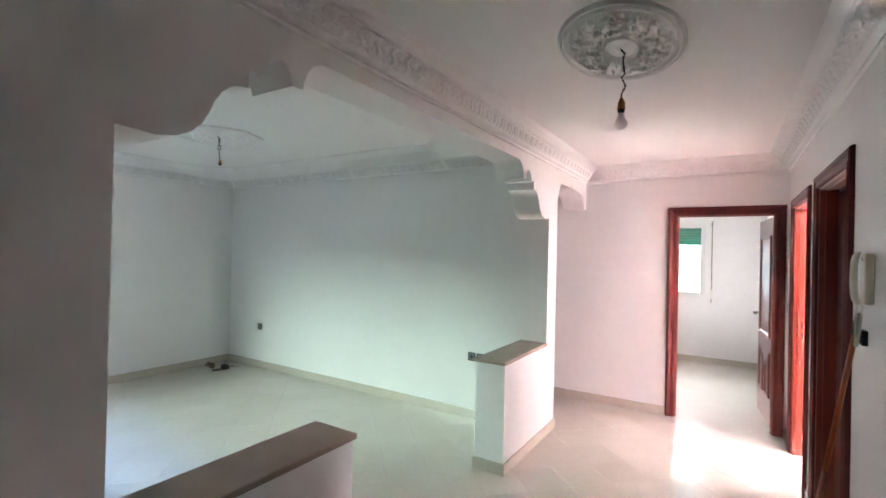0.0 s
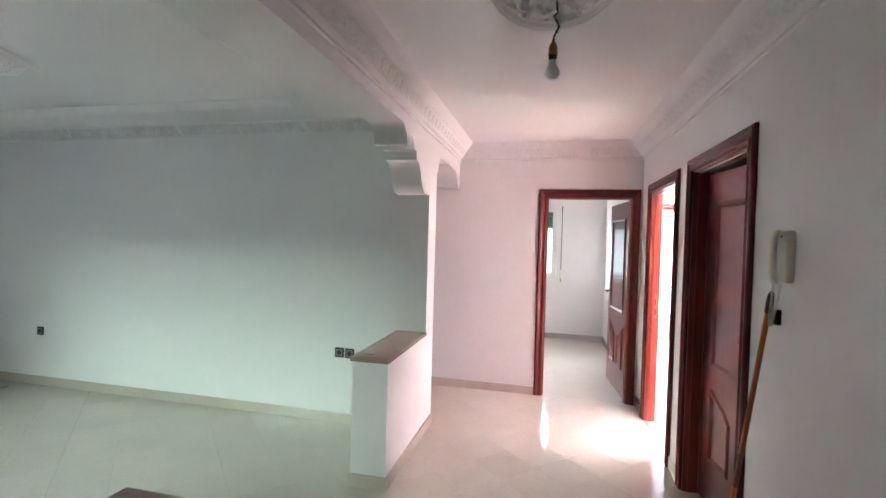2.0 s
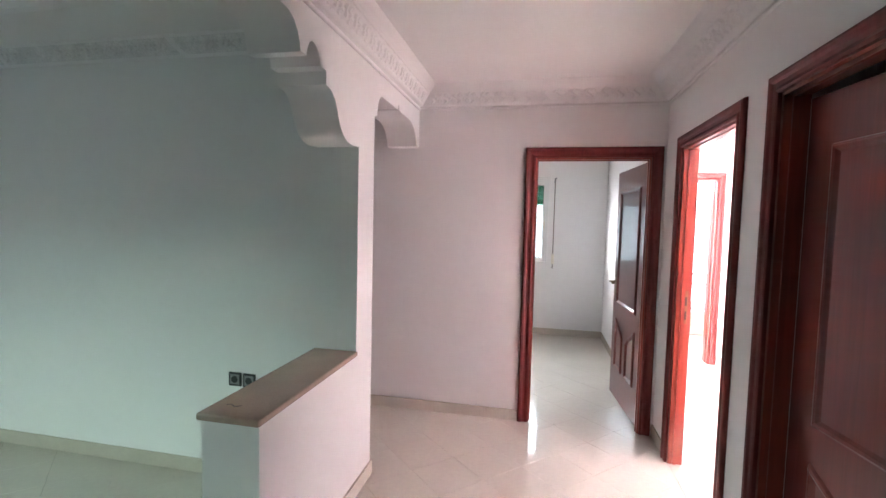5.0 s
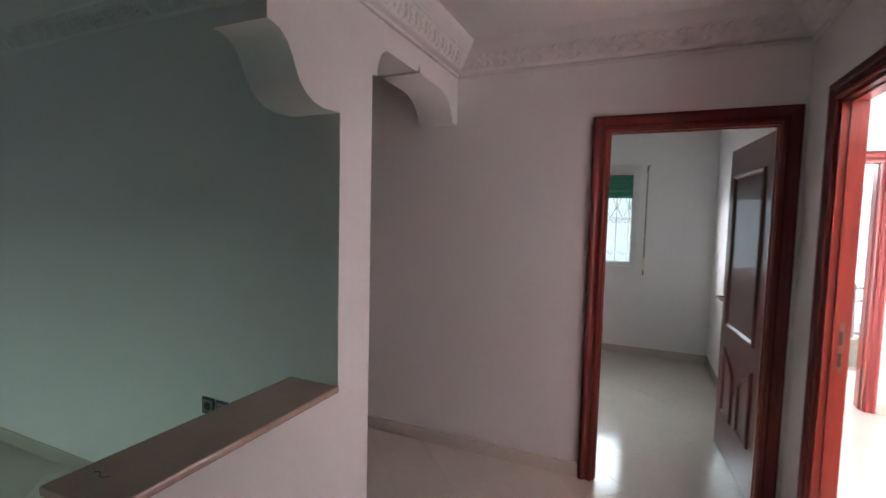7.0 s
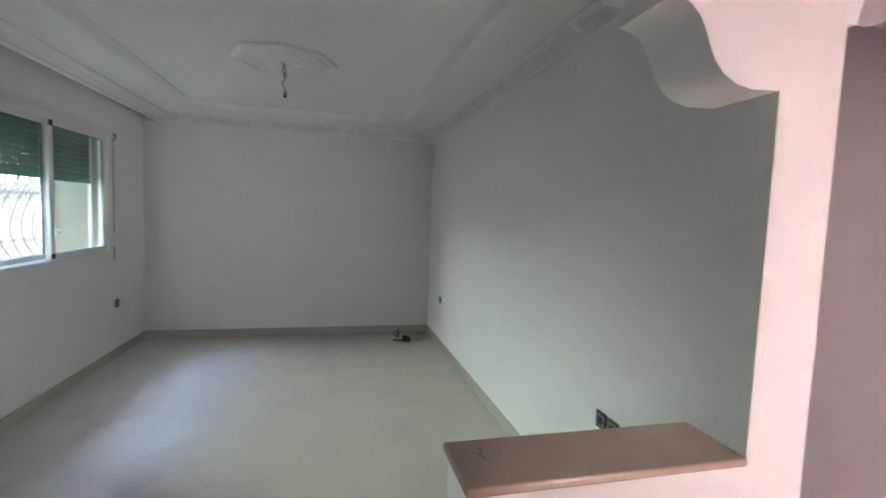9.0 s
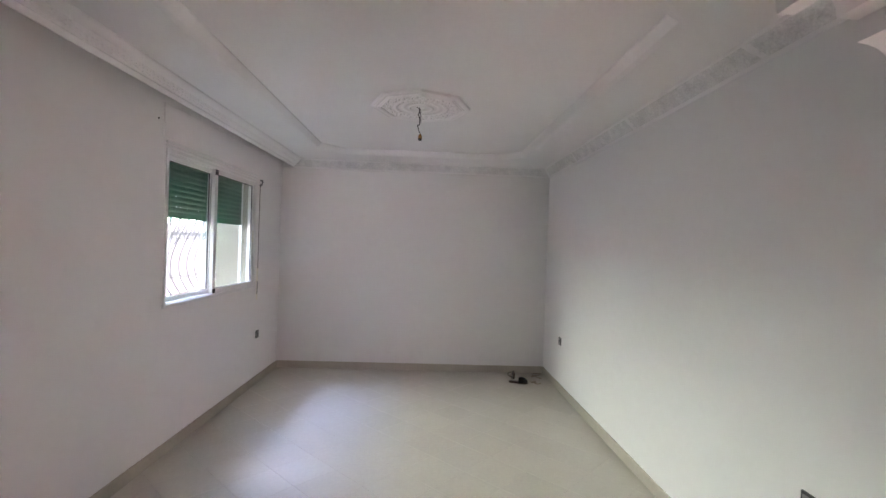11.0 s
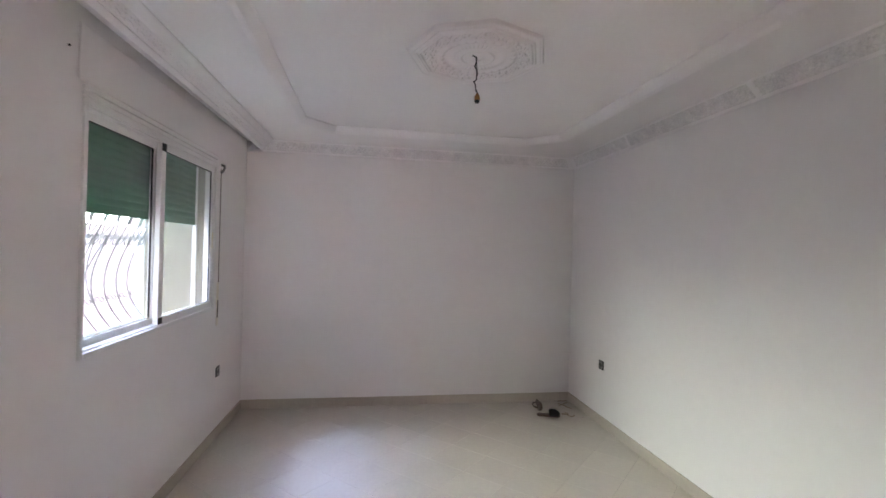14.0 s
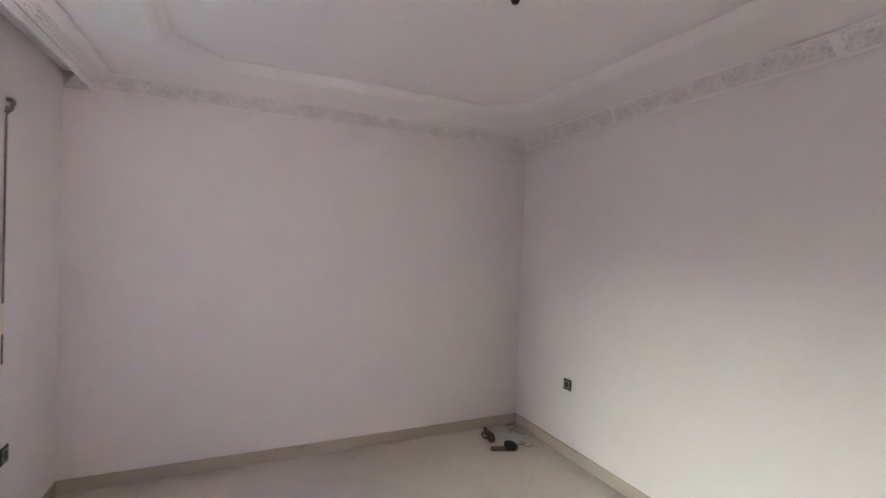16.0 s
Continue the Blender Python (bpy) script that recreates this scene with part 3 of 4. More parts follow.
def hinge(parent, x, y, z):
    bm = bmesh.new()
    lathe(bm, [(0.004, z - 0.062), (0.0075, z - 0.056), (0.0075, z + 0.056), (0.004, z + 0.062)], (x, y), 10)
    part("hinge", bm, SEAL, parent, "dark barrel hinge", smooth=True)


def door_frame(name, W, H, T, at, label, inner=False):
    d = thing(name, label, "door", at, kind="structure")
    bm = bmesh.new()
    frame_sweep(bm, W, H, CASING)
    part("casing", bm, CASING_WOOD, d, "moulded mahogany casing", bevel=0.0015)
    bm = bmesh.new()
    q = 0.018
    for x0, x1, z0, z1 in ((0, q, 0, H - q), (W - q, W, 0, H - q), (0, W, H - q, H)):
        box(bm, x0, 0.001, z0, x1, T - 0.001, z1)
    part("lining", bm, LINING, d, "reddish wooden jamb lining")
    bm = bmesh.new()
    for x0, x1, z0, z1 in ((q, q + 0.007, 0, H - q - 0.007), (W - q - 0.007, W - q, 0, H - q - 0.007), (q, W - q, H - q - 0.007, H - q)):
        box(bm, x0, T * 0.32, z0, x1, T * 0.56, z1)
    part("door_stop", bm, LINING, d)
    if inner:
        bm = bmesh.new()
        frame_sweep(bm, W, H, CASING)
        o = part("casing", bm, CASING_WOOD, d)
        o.matrix_local = pose(W, T, 0, 0, 0, 180)
    return d


def lever(parent, x, z, side):
    """A lever handle on its plate, on the face y = 0 (side 1) or y = -0.04 (side -1)."""
    y = 0.0 if side > 0 else -0.04
    bm = bmesh.new()
    pts = [(x - 0.02, z - 0.13), (x + 0.02, z - 0.13), (x + 0.02, z + 0.09), (x, z + 0.11), (x - 0.02, z + 0.09)]
    extrude(bm, pts, lambda u, v, w: (u, w, v), y, y + 0.005 * side)
    h = part("handle_plate", bm, BRASS, parent, "dark aged brass handle plate", bevel=0.002)
    bm = bmesh.new()
    tube(bm, [(x, y, z), (x, y + 0.045 * side, z), (x - 0.012, y + 0.055 * side, z), (x - 0.06, y + 0.056 * side, z + 0.004), (x - 0.115, y + 0.052 * side, z - 0.004)], [0.009, 0.008, 0.009, 0.008, 0.010], 10)
    part("lever", bm, BRASS, h, smooth=True)


# bedroom door, standing open
d1 = door_frame("door_1", 0.821, 2.026, THK, pose(-0.197, FAR, 0), "mahogany door standing wide open into the bedroom")
lf = leaf(d1, 0.80, 2.00, pose(0.811, 0.075, 0, 0, 0, 95.3))
lever(lf, 0.74, 1.03, 1)
lever(lf, 0.74, 1.03, -1)
for z in (0.25, 1.0, 1.8):
    hinge(d1, 0.806, 0.070, z)

# doorway to the bright side room
d2 = door_frame("door_2", 0.826, 2.032, THK, pose(HX1, 5.108, 0, 0, 0, -90), "open mahogany doorway into the bright side room")
bm = bmesh.new()
box(bm, 0.018, 0.045, 0.92, 0.0205, 0.068, 1.13)
plate = part("strike_plate", bm, BRASS, d2, "brass strike plate", bevel=0.0008)
for z0, z1 in ((0.945, 1.0), (1.035, 1.09)):
    bm = bmesh.new()
    box(bm, 0.0195, 0.050, z0, 0.0215, 0.063, z1)
    part("latch_hole", bm, SEAL, plate)
lf2 = leaf(d2, 0.80, 2.0, pose(0.808, 0.090, 0, 0, 0, 92))

# door to the unseen dark box, slightly ajar
d3 = door_frame("door_3", 0.85, 2.045, THK, pose(HX1, 3.928, 0, 0, 0, -90), "dark mahogany door left slightly ajar")
lf3 = leaf(d3, 0.81, 2.01, pose(0.020, 0.088, 0, 0, 0, 7) @ Matrix.Translation((0.81, 0, 0)) @ pose(0, 0, 0, 0, 0, 180))
lever(lf3, 0.075, 1.03, 1)

# balcony doorway of the side room
d4 = door_frame("door_4", 0.82, 2.06, 0.16, pose(0.945, 7.53, 0), "open wooden balcony doorway")


# ---- sockets ----
def socket(x, y, z, face, label):
    s = thing("wall_socket", label, "socket", pose(x, y, z, 0, 0, face), "wall sockets")
    bm = bmesh.new()
    box(bm, -0.041, -0.009, -0.041, 0.041, 0.0, 0.041)
    part("plate", bm, BLACK, s, bevel=0.005)
    bm = bmesh.new()
    box(bm, -0.029, -0.011, -0.029, 0.029, -0.009, 0.029)
    part("insert", bm, GREYP, s, "dark grey insert", bevel=0.001)
    bm = bmesh.new()
    lathe(bm, [(0.021, 0.0), (0.021, 0.002), (0.018, 0.002), (0.018, 0.0005)], sides=20)
    part("well", bm, BLACK, s).matrix_local = pose(0, -0.0112, 0, 90, 0, 0)
    return s


socket(-5.075, LY1, 0.54, 0, "black square wall socket above the skirting")
socket(-1.842, LY1, 0.592, 0, "black square wall socket, one of a pair")
socket(-1.750, LY1, 0.590, 0, "black square wall socket, one of a pair")
socket(-5.09, LY0 - 0.0125, 0.53, 180, "black square wall socket below the window")
sw = thing("light_switch", "grey double light switch on the white wall", "light switch", pose(1.945, 7.53, 1.235))
bm = bmesh.new()
box(bm, -0.042, -0.010, -0.042, 0.042, 0, 0.042)
part("plate", bm, GREYP, sw, bevel=0.003)
for x0 in (-0.03, 0.002):
    bm = bmesh.new()
    box(bm, x0, -0.014, -0.028, x0 + 0.028, -0.010, 0.028)
    part("rocker", bm, CREAM_LIGHT, sw, bevel=0.002)


# ---- windows ----
def rail_frame(bm, x0, x1, z0, z1, w, y0, y1):
    box(bm, x0, y0, z0, x0 + w, y1, z1)
    box(bm, x1 - w, y0, z0, x1, y1, z1)
    box(bm, x0 + w, y0, z0, x1 - w, y1, z0 + w)
    box(bm, x0 + w, y0, z1 - w, x1 - w, y1, z1)


def slat_mesh(width, y, pitch, name):
    """One bowed shutter slat with its row of light slots left open along the top edge."""
    bm = bmesh.new()
    prof = [(0.0, 0.0), (0.005, 0.008), (0.007, pitch * 0.45), (0.005, pitch * 0.94), (0.0, pitch * 0.972)]
    back = [(p[0] - 0.006, p[1]) for p in reversed(prof)]
    extrude(bm, prof + back, lambda u, v, w: (w, u, v), 0, width)
    step, slot = 0.055, 0.028
    x = 0.0
    while x + step < width:
        box(bm, x + slot, -0.005, pitch * 0.972, x + step, 0.0, pitch * 1.0)
        x += step
    bmesh.ops.recalc_face_normals(bm, faces=bm.faces)
    me = bpy.data.meshes.new(name)
    bm.to_mesh(me)
    bm.free()
    me.materials.append(SHUTTER)
    return me


def sliding_window(name, at, W, mid, z0, z1, drop, label):
    """A two-sash sliding window; local x along the wall from 0 to W, y into the room, z up; mid: where the sashes meet."""
    win = thing(name, label, "window", at, kind="structure")
    bm = bmesh.new()
    rail_frame(bm, -0.012, W + 0.012, z0 - 0.012, z1 + 0.012, 0.026, -0.002, 0.012)
    part("architrave", bm, ALU, win, "flat white aluminium surround", bevel=0.003)
    for z, y in ((z1 + 0.018, 0.010), (z1 + 0.044, 0.016)):
        bm = bmesh.new()
        box(bm, -0.02, 0.0, z, W + 0.02, y, z + 0.018)
        part("head_moulding", bm, ALU, win, bevel=0.003)
    bm = bmesh.new()
    rail_frame(bm, 0.001, W - 0.001, z0 + 0.001, z1 - 0.001, 0.022, -0.067, -0.003)
    part("window_frame", bm, ALU, win, bevel=0.002)
    e = 0.036
    for a, b, y in ((0.022, mid + 0.030, -0.014), (mid - 0.030, W - 0.022, -0.052)):
        bm = bmesh.new()
        s0 = 0.056 if a > 0.1 else e
        s1 = 0.056 if b < W - 0.1 else e
        box(bm, a, y - 0.014, z0 + 0.022, a + s0, y + 0.014, z1 - 0.022)
        box(bm, b - s1, y - 0.014, z0 + 0.022, b, y + 0.014, z1 - 0.022)
        box(bm, a + s0, y - 0.014, z0 + 0.022, b - s1, y + 0.014, z0 + 0.022 + e)
        box(bm, a + s0, y - 0.014, z1 - 0.022 - e, b - s1, y + 0.014, z1 - 0.022)
        sash = part("sash", bm, ALU, win, "white aluminium sliding sash", bevel=0.002)
        bm = bmesh.new()
        box(bm, a + s0 - 0.002, y - 0.002, z0 + 0.020 + e, b - s1 + 0.002, y + 0.002, z1 - 0.020 - e)
        g = part("pane", bm, GLASS, sash, "clear glass pane")
        g.visible_shadow = False
        bm = bmesh.new()
        rail_frame(bm, a + s0 - 0.0005, b - s1 + 0.0005, z0 + 0.0215 + e, z1 - 0.0215 - e, 0.005, y - 0.006, y + 0.006)
        part("gasket", bm, SEAL, sash)
    for za, zb in ((z1 - 0.066, z1 - 0.022), (z0 + 0.022, z0 + 0.060)):
        bm = bmesh.new()
        box(bm, mid - 0.020, 0.0005, za, mid + 0.029, 0.004, zb)
        part("corner_seal", bm, SEAL, win)
    bm = bmesh.new()
    box(bm, 0.032, -0.001, z0 + 0.46, 0.046, 0.006, z0 + 0.58)
    part("latch", bm, CREAM, win, bevel=0.002)
    for x0 in (0.004, W - 0.020):
        bm = bmesh.new()
        box(bm, x0, -0.150, z0 + 0.001, x0 + 0.016, -0.124, z1 - 0.001)
        part("shutter_guide", bm, ALU, win)
    sh = thing("roller_shutter", "green slatted roller shutter, half lowered behind the glass", "roller shutter", at)
    pitch = 0.042
    me = slat_mesh(W - 0.04, 0, pitch, "slat")
    z = drop
    while z < z1 - 0.002:
        ob = new("slat", me)
        ob.parent = sh
        ob.matrix_local = pose(0.02, -0.138, z)
        z += pitch
    bm = bmesh.new()
    box(bm, 0.018, -0.146, drop - 0.045, W - 0.018, -0.130, drop)
    part("bottom_bar", bm, SHUTTER, sh, bevel=0.002)
    bm = bmesh.new()
    box(bm, 0.002, -0.199, z0 - 0.012, W - 0.002, -0.069, z0 + 0.006)
    part("window_sill", bm, ALU, win)
    return win


LW = sliding_window("window_1", SKEW @ pose(-4.94, LY0, 0), 1.57, 0.840, 1.05, 2.14, 1.725, "white aluminium sliding window with two panes")
BW = sliding_window("window_2", pose(-0.045, 8.40, 0, 0, 0, 180), 1.315, 0.66, 1.0, 2.11, 1.84, "white aluminium sliding window of the bedroom")


def grille(at, W, z0, z1, bulge, label, brace=None):
    """A wrought-iron window guard that swells outwards towards its foot; local y is towards the room."""
    g = thing("window_grille", label, "window grille", at)

    def out(z):
        t = (z1 - z) / (z1 - z0)
        return 0.05 + bulge * (math.sin(math.pi * min(1, t) ** 1.7 * 0.80)) if t > 0 else 0.05

    n = max(6, int(W / 0.135))

    def bar(name, line, r):
        bm = bmesh.new()
        tube(bm, [(x, -out(z) - 0.002, z) for x, z in line], r, 6)
        part(name, bm, IRON, g, smooth=True)

    for k in range(n + 1):
        x = W * k / n
        pts = []
        for j in range(25):
            z = z1 - (z1 - z0) * j / 24
            pts.append((x, -out(z), z))
        pts.append((x, -0.03, z0 - 0.005))
        bm = bmesh.new()
        tube(bm, pts, 0.006, 6)
        part("bar", bm, IRON, g, smooth=True)
    for z in (z1, z0):
        bm = bmesh.new()
        tube(bm, [(0, -out(z), z), (W, -out(z), z)], 0.007, 6)
        part("rail", bm, IRON, g)
    # hearts of two curled strips on every bar, and a row of small scrolls near the foot
    top = z0 + 0.62 * (z1 - z0)
    step = W / n
    half = [(0.46, 0.17), (0.26, 0.09), (0.09, 0.0), (0.26, -0.06), (0.43, -0.115), (0.40, -0.16), (0.24, -0.185), (0.10, -0.165), (0.12, -0.13), (0.24, -0.118), (0.29, -0.14), (0.22, -0.15)]
    for k in range(n + 1):
        for side in (-1, 1):
            if not 0 <= k + side <= n:
                continue
            ctrl = [Vector((W * k / n + side * step * u, top + v)) for u, v in half]
            line = []
            for q in range(len(ctrl) - 1):
                p0, p1, p2, p3 = ctrl[max(q - 1, 0)], ctrl[q], ctrl[q + 1], ctrl[min(q + 2, len(ctrl) - 1)]
                for f in (0.0, 0.25, 0.5, 0.75):
                    line.append(0.5 * (2 * p1 + (p2 - p0) * f + (2 * p0 - 5 * p1 + 4 * p2 - p3) * f * f + (3 * p1 - p0 - 3 * p2 + p3) * f ** 3))
            bar("scroll", [(v.x, v.y) for v in line], 0.0045)
    z = z0 + 0.15 * (z1 - z0)
    for k in range(n):
        xc = W * (k + 0.5) / n
        line = []
        for j in range(31):
            a = (j / 15 - 1) * 1.5 * math.pi
            r = 0.026 * (1 - 0.6 * abs(j / 15 - 1))
            sgn = 1 if j > 15 else -1
            line.append((xc + sgn * (0.026 - r * math.cos(a)), z + r * math.sin(a) * 0.9))
        bar("scroll", line, 0.0045)
    if brace:
        za, zb = z0 + 0.10 * (z1 - z0), top - 0.10
        for u, v in ((0, 1), (1, 0)):
            bar("brace", [(brace - step * 0.5 + step * (u + (v - u) * f / 10), za + (zb - za) * f / 10) for f in range(11)], 0.005)
    return g


grille(SKEW @ pose(-4.98, 0.80, 0), 1.67, 0.99, 2.14, 0.30, "pale wrought-iron window guard with a swelling belly and scrolls", 0.62)
grille(pose(0.0, 8.60, 0, 0, 0, 180), 1.40, 0.96, 2.14, 0.06, "pale wrought-iron window guard with scrolls")


# strap winder beside the living room window
st = thing("shutter_strap", "grey shutter strap with guide and winder slot", "shutter strap", SKEW @ pose(-5.05, LY0, 0))
bm = bmesh.new()
box(bm, -0.008, 0.004, 1.24, 0.008, 0.0065, 2.13)
part("strap", bm, STRAP, st)
bm = bmesh.new()
tube(bm, [(-0.016, 0.0, 2.165), (-0.010, 0.022, 2.160), (0.0, 0.030, 2.145), (0.006, 0.022, 2.115), (0.006, 0.004, 2.10)], 0.010, 8)
part("strap_guide", bm, GREYP, st, smooth=True)
bm = bmesh.new()
box(bm, -0.020, 0.0, 0.90, 0.020, 0.004, 1.24)
part("winder_plate", bm, CREAM_LIGHT, st, bevel=0.002)
bm = bmesh.new()
box(bm, -0.008, 0.0042, 0.965, 0.008, 0.006, 1.10)
part("winder_slot", bm, SEAL, st)
st2 = thing("shutter_strap", "grey shutter strap beside the bedroom window", "shutter strap", pose(0.045, 8.40, 0, 0, 0, 180))
bm = bmesh.new()
box(bm, -0.007, 0.004, 0.92, 0.007, 0.0065, 2.12)
part("strap", bm, STRAP, st2)
bm = bmesh.new()
tube(bm, [(-0.012, 0.0, 2.15), (0.0, 0.026, 2.14), (0.006, 0.004, 2.09)], 0.010, 8)
part("strap_guide", bm, GREYP, st2, smooth=True)
bm = bmesh.new()
box(bm, -0.018, 0.0, 0.98, 0.018, 0.016, 1.12)
part("winder", bm, CREAM_LIGHT, st2, bevel=0.003)

bm = bmesh.new()
box(bm, -4.944, 0.800, 1.05, -4.9375, 0.936, 2.14)
tagged(finish("reveal_outside", bm, RENDERED), "beige rendered outer window reveal", "wall", kind="structure").matrix_world = SKEW
bm = bmesh.new()
lathe(bm, [(0.005, 0.0), (0.005, 0.006), (0.002, 0.008)], sides=8)
nail = tagged(finish("wall_nail", bm, SEAL), "small dark nail in the white wall", "nail")
nail.matrix_world = SKEW @ pose(-3.262, LY0, 2.325, -90, 0, 0)

# plastered shutter box above the living room window
bm = bmesh.new()
box(bm, -4.99, LY0, 2.215, -3.32, LY0 + 0.010, 2.45)
tagged(finish("shutter_box", bm, PAINT, bevel=0.004), "painted cover panel of the shutter box", "shutter box", kind="structure").matrix_world = SKEW


# ---- intercom ----
ic = thing("intercom_phone", "cream wall intercom with its handset hung up", "intercom", pose(HX1, 2.70, 1.535, 0, 0, -90))
bm = bmesh.new()
box(bm, -0.042, -0.030, -0.098, 0.040, 0.0, 0.098)
part("base", bm, CREAM, ic, bevel=0.008)
bm = bmesh.new()
rings = []
for k in range(17):
    t = k / 16
    z = -0.102 + 0.204 * t
    end = abs(2 * t - 1)
    w = 0.019 + 0.003 * end ** 3
    d0 = -0.031 - 0.010 * (1 - end ** 4)
    d1 = -0.056 - 0.006 * (1 - end ** 2) + 0.010 * end ** 8
    rings.append([(-0.024 + w * a, d0 + (d1 - d0) * b, z) for a, b in ((-1, 0), (-1, 0.6), (-0.8, 0.9), (-0.3, 1), (0.3, 1), (0.8, 0.9), (1, 0.6), (1, 0))])
loft(bm, rings)
part("handset", bm, CREAM_LIGHT, ic, "pale cream handset", smooth=True, bevel=0.002)
bm = bmesh.new()
box(bm, 0.012, -0.0325, 0.055, 0.028, -0.0295, 0.078)
part("button", bm, CREAM, ic, "raised cream button", bevel=0.001)
bm = bmesh.new()
lathe(bm, [(0.005, 0.0), (0.005, 0.002)], sides=10)
part("call_light", bm, BRASS, ic).matrix_local = pose(-0.002, -0.030, 0.075, 90)
bm = bmesh.new()
pts = []
for j in range(330):
    t = j / 329
    a = t * 2 * math.pi * 46
    drop = -0.100 - 0.170 * math.sin(math.pi * t)
    pts.append((-0.026 + 0.030 * t - 0.045 * math.sin(math.pi * t) + 0.0048 * math.cos(a), -0.040 + 0.012 * t + 0.0048 * math.sin(a), drop))
tube(bm, pts, 0.0021, 5)
part("coiled_cord", bm, CREAM_LIGHT, ic, "pale coiled cord hanging in a loop", smooth=True)
so = thing("wall_box", "small black wall box under the intercom", "junction box", pose(HX1, 2.770, 1.300, 0, 0, -90))
bm = bmesh.new()
box(bm, -0.027, -0.020, -0.030, 0.027, 0, 0.030)
part("box", bm, BLACK, so, bevel=0.004)
bm = bmesh.new()
box(bm, -0.018, -0.0225, -0.02, 0.018, -0.020, 0.02)
part("cover", bm, SEAL, so, bevel=0.001)

# ---- broom handle leaning on the wall ----
br = thing("broom_handle", "orange broom handle with a black grip leaning on the wall", "broom")
a, b = Vector((0.462, 2.655, 0.0)), Vector((0.694, 2.785, 1.385))
bm = bmesh.new()
tube(bm, [a, a.lerp(b, 0.46)], 0.0098, 14)
part("pole", bm, ORANGE, br, smooth=True)
bm = bmesh.new()
tube(bm, [a.lerp(b, 0.46), a.lerp(b, 0.55)], 0.0101, 14)
part("printed_sleeve", bm, WRAP, br, "worn printed sleeve", smooth=True)
bm = bmesh.new()
tube(bm, [a.lerp(b, 0.55), a.lerp(b, 0.955)], 0.0098, 14)
part("pole", bm, ORANGE, br, smooth=True)
bm = bmesh.new()
tube(bm, [a.lerp(b, 0.945), a.lerp(b, 0.95), a.lerp(b, 0.98), a.lerp(b, 1.0), a.lerp(b, 1.008)], [0.0102, 0.0125, 0.0135, 0.011, 0.004], 14)
part("grip", bm, BLACK, br, "black rubber grip", smooth=True)


# ---- sandals ----
def sandal(at, label, closed):
    s = thing("sandal", label, "sandal", at, "pair of sandals")
    L = 0.215

    def half(t):
        return 0.023 + 0.014 * math.sin(math.pi * min(1, max(0, (t - 0.25) / 0.75))) + 0.006 * math.cos(math.pi * t * 2)

    n = 20
    left = [(L * k / n, half(k / n) * (math.sin(math.pi * min(1, (k + 0.6) / 3.2) / 2) if k < 3 else 1) * (math.sin(math.pi * min(1, (n - k + 0.6) / 4.2) / 2) if k > n - 4 else 1)) for k in range(n + 1)]
    out = left + [(x, -y) for x, y in reversed(left)]
    bm = bmesh.new()
    extrude(bm, out, lambda u, v, w: (u, v, w), 0.0, 0.020)
    part("sole", bm, SOLE, s, "worn brown sole", bevel=0.004)
    if closed:
        bm = bmesh.new()
        rings = []
        for k in range(9):
            t = 0.52 + 0.46 * k / 8
            x, w = L * t, half(t) * (1.06 if k < 7 else 0.8) * (1 if k < 8 else 0.6)
            h = 0.062 * math.sqrt(max(0.12, 1 - ((k / 8 - 0.3) / 0.78) ** 2))
            rings.append([(x, w * math.cos(q), 0.012 + h * max(0, math.sin(q))) for q in (math.pi * j / 12 for j in range(13))])
        loft(bm, rings, closed=False, cap=False)
        o = part("upper", bm, LEATHER, s, "shiny black leather upper", smooth=True)
        md = o.modifiers.new("thick", "SOLIDIFY")
        md.thickness = 0.004
    else:
        for t0, t1, h in ((0.46, 0.60, 0.068), (0.80, 0.86, 0.036)):
            bm = bmesh.new()
            rings = []
            for k in range(4):
                t = t0 + (t1 - t0) * k / 3
                w = half(t) * 1.05
                rings.append([(L * t, w * math.cos(q), 0.012 + h * math.sin(q)) for q in (math.pi * j / 12 for j in range(13))])
            loft(bm, rings, closed=False, cap=False)
            o = part("strap", bm, SOLE, s, "brown leather strap", smooth=True)
            md = o.modifiers.new("thick", "SOLIDIFY")
            md.thickness = 0.004
    return s


sandal(pose(-5.62, 3.885, 0.039, 84, 0, -8), "brown strap sandal lying on its side on the tiles", False)
sandal(pose(-5.343, 3.774, 0.0, 0, 0, 73), "brown-soled sandal with a black closed upper", True)


def scrap(pts, r=0.0035):
    bm = bmesh.new()
    tube(bm, [(x, y, 0.004 + 0.003 * math.sin(k * 1.7) ** 2) for k, (x, y) in enumerate(pts)], r, 6)
    return tagged(finish("twine_scrap", bm, TWINE, smooth=True), "short scrap of brown twine on the floor", "scrap", "scraps of twine")


def bow(x, y, r, a0, a1):
    return [(x + r * math.cos(radians(a0 + (a1 - a0) * k / 9)), y + r * math.sin(radians(a0 + (a1 - a0) * k / 9))) for k in range(10)]


scrap([(-5.70, 4.140), (-5.705, 4.170), (-5.70, 4.205), (-5.712, 4.235)])
scrap([(-5.564, 4.085), (-5.590, 4.125), (-5.612, 4.150), (-5.650, 4.215)])
scrap([(-5.635, 4.110), (-5.590, 4.140), (-5.530, 4.160), (-5.471, 4.183)])
scrap(bow(-5.362, 4.055, 0.034, -70, 150))
scrap([(-5.350, 4.030), (-5.345, 4.062), (-5.335, 4.090)])
scrap(bow(-5.308, 4.100, 0.033, -120, 95))


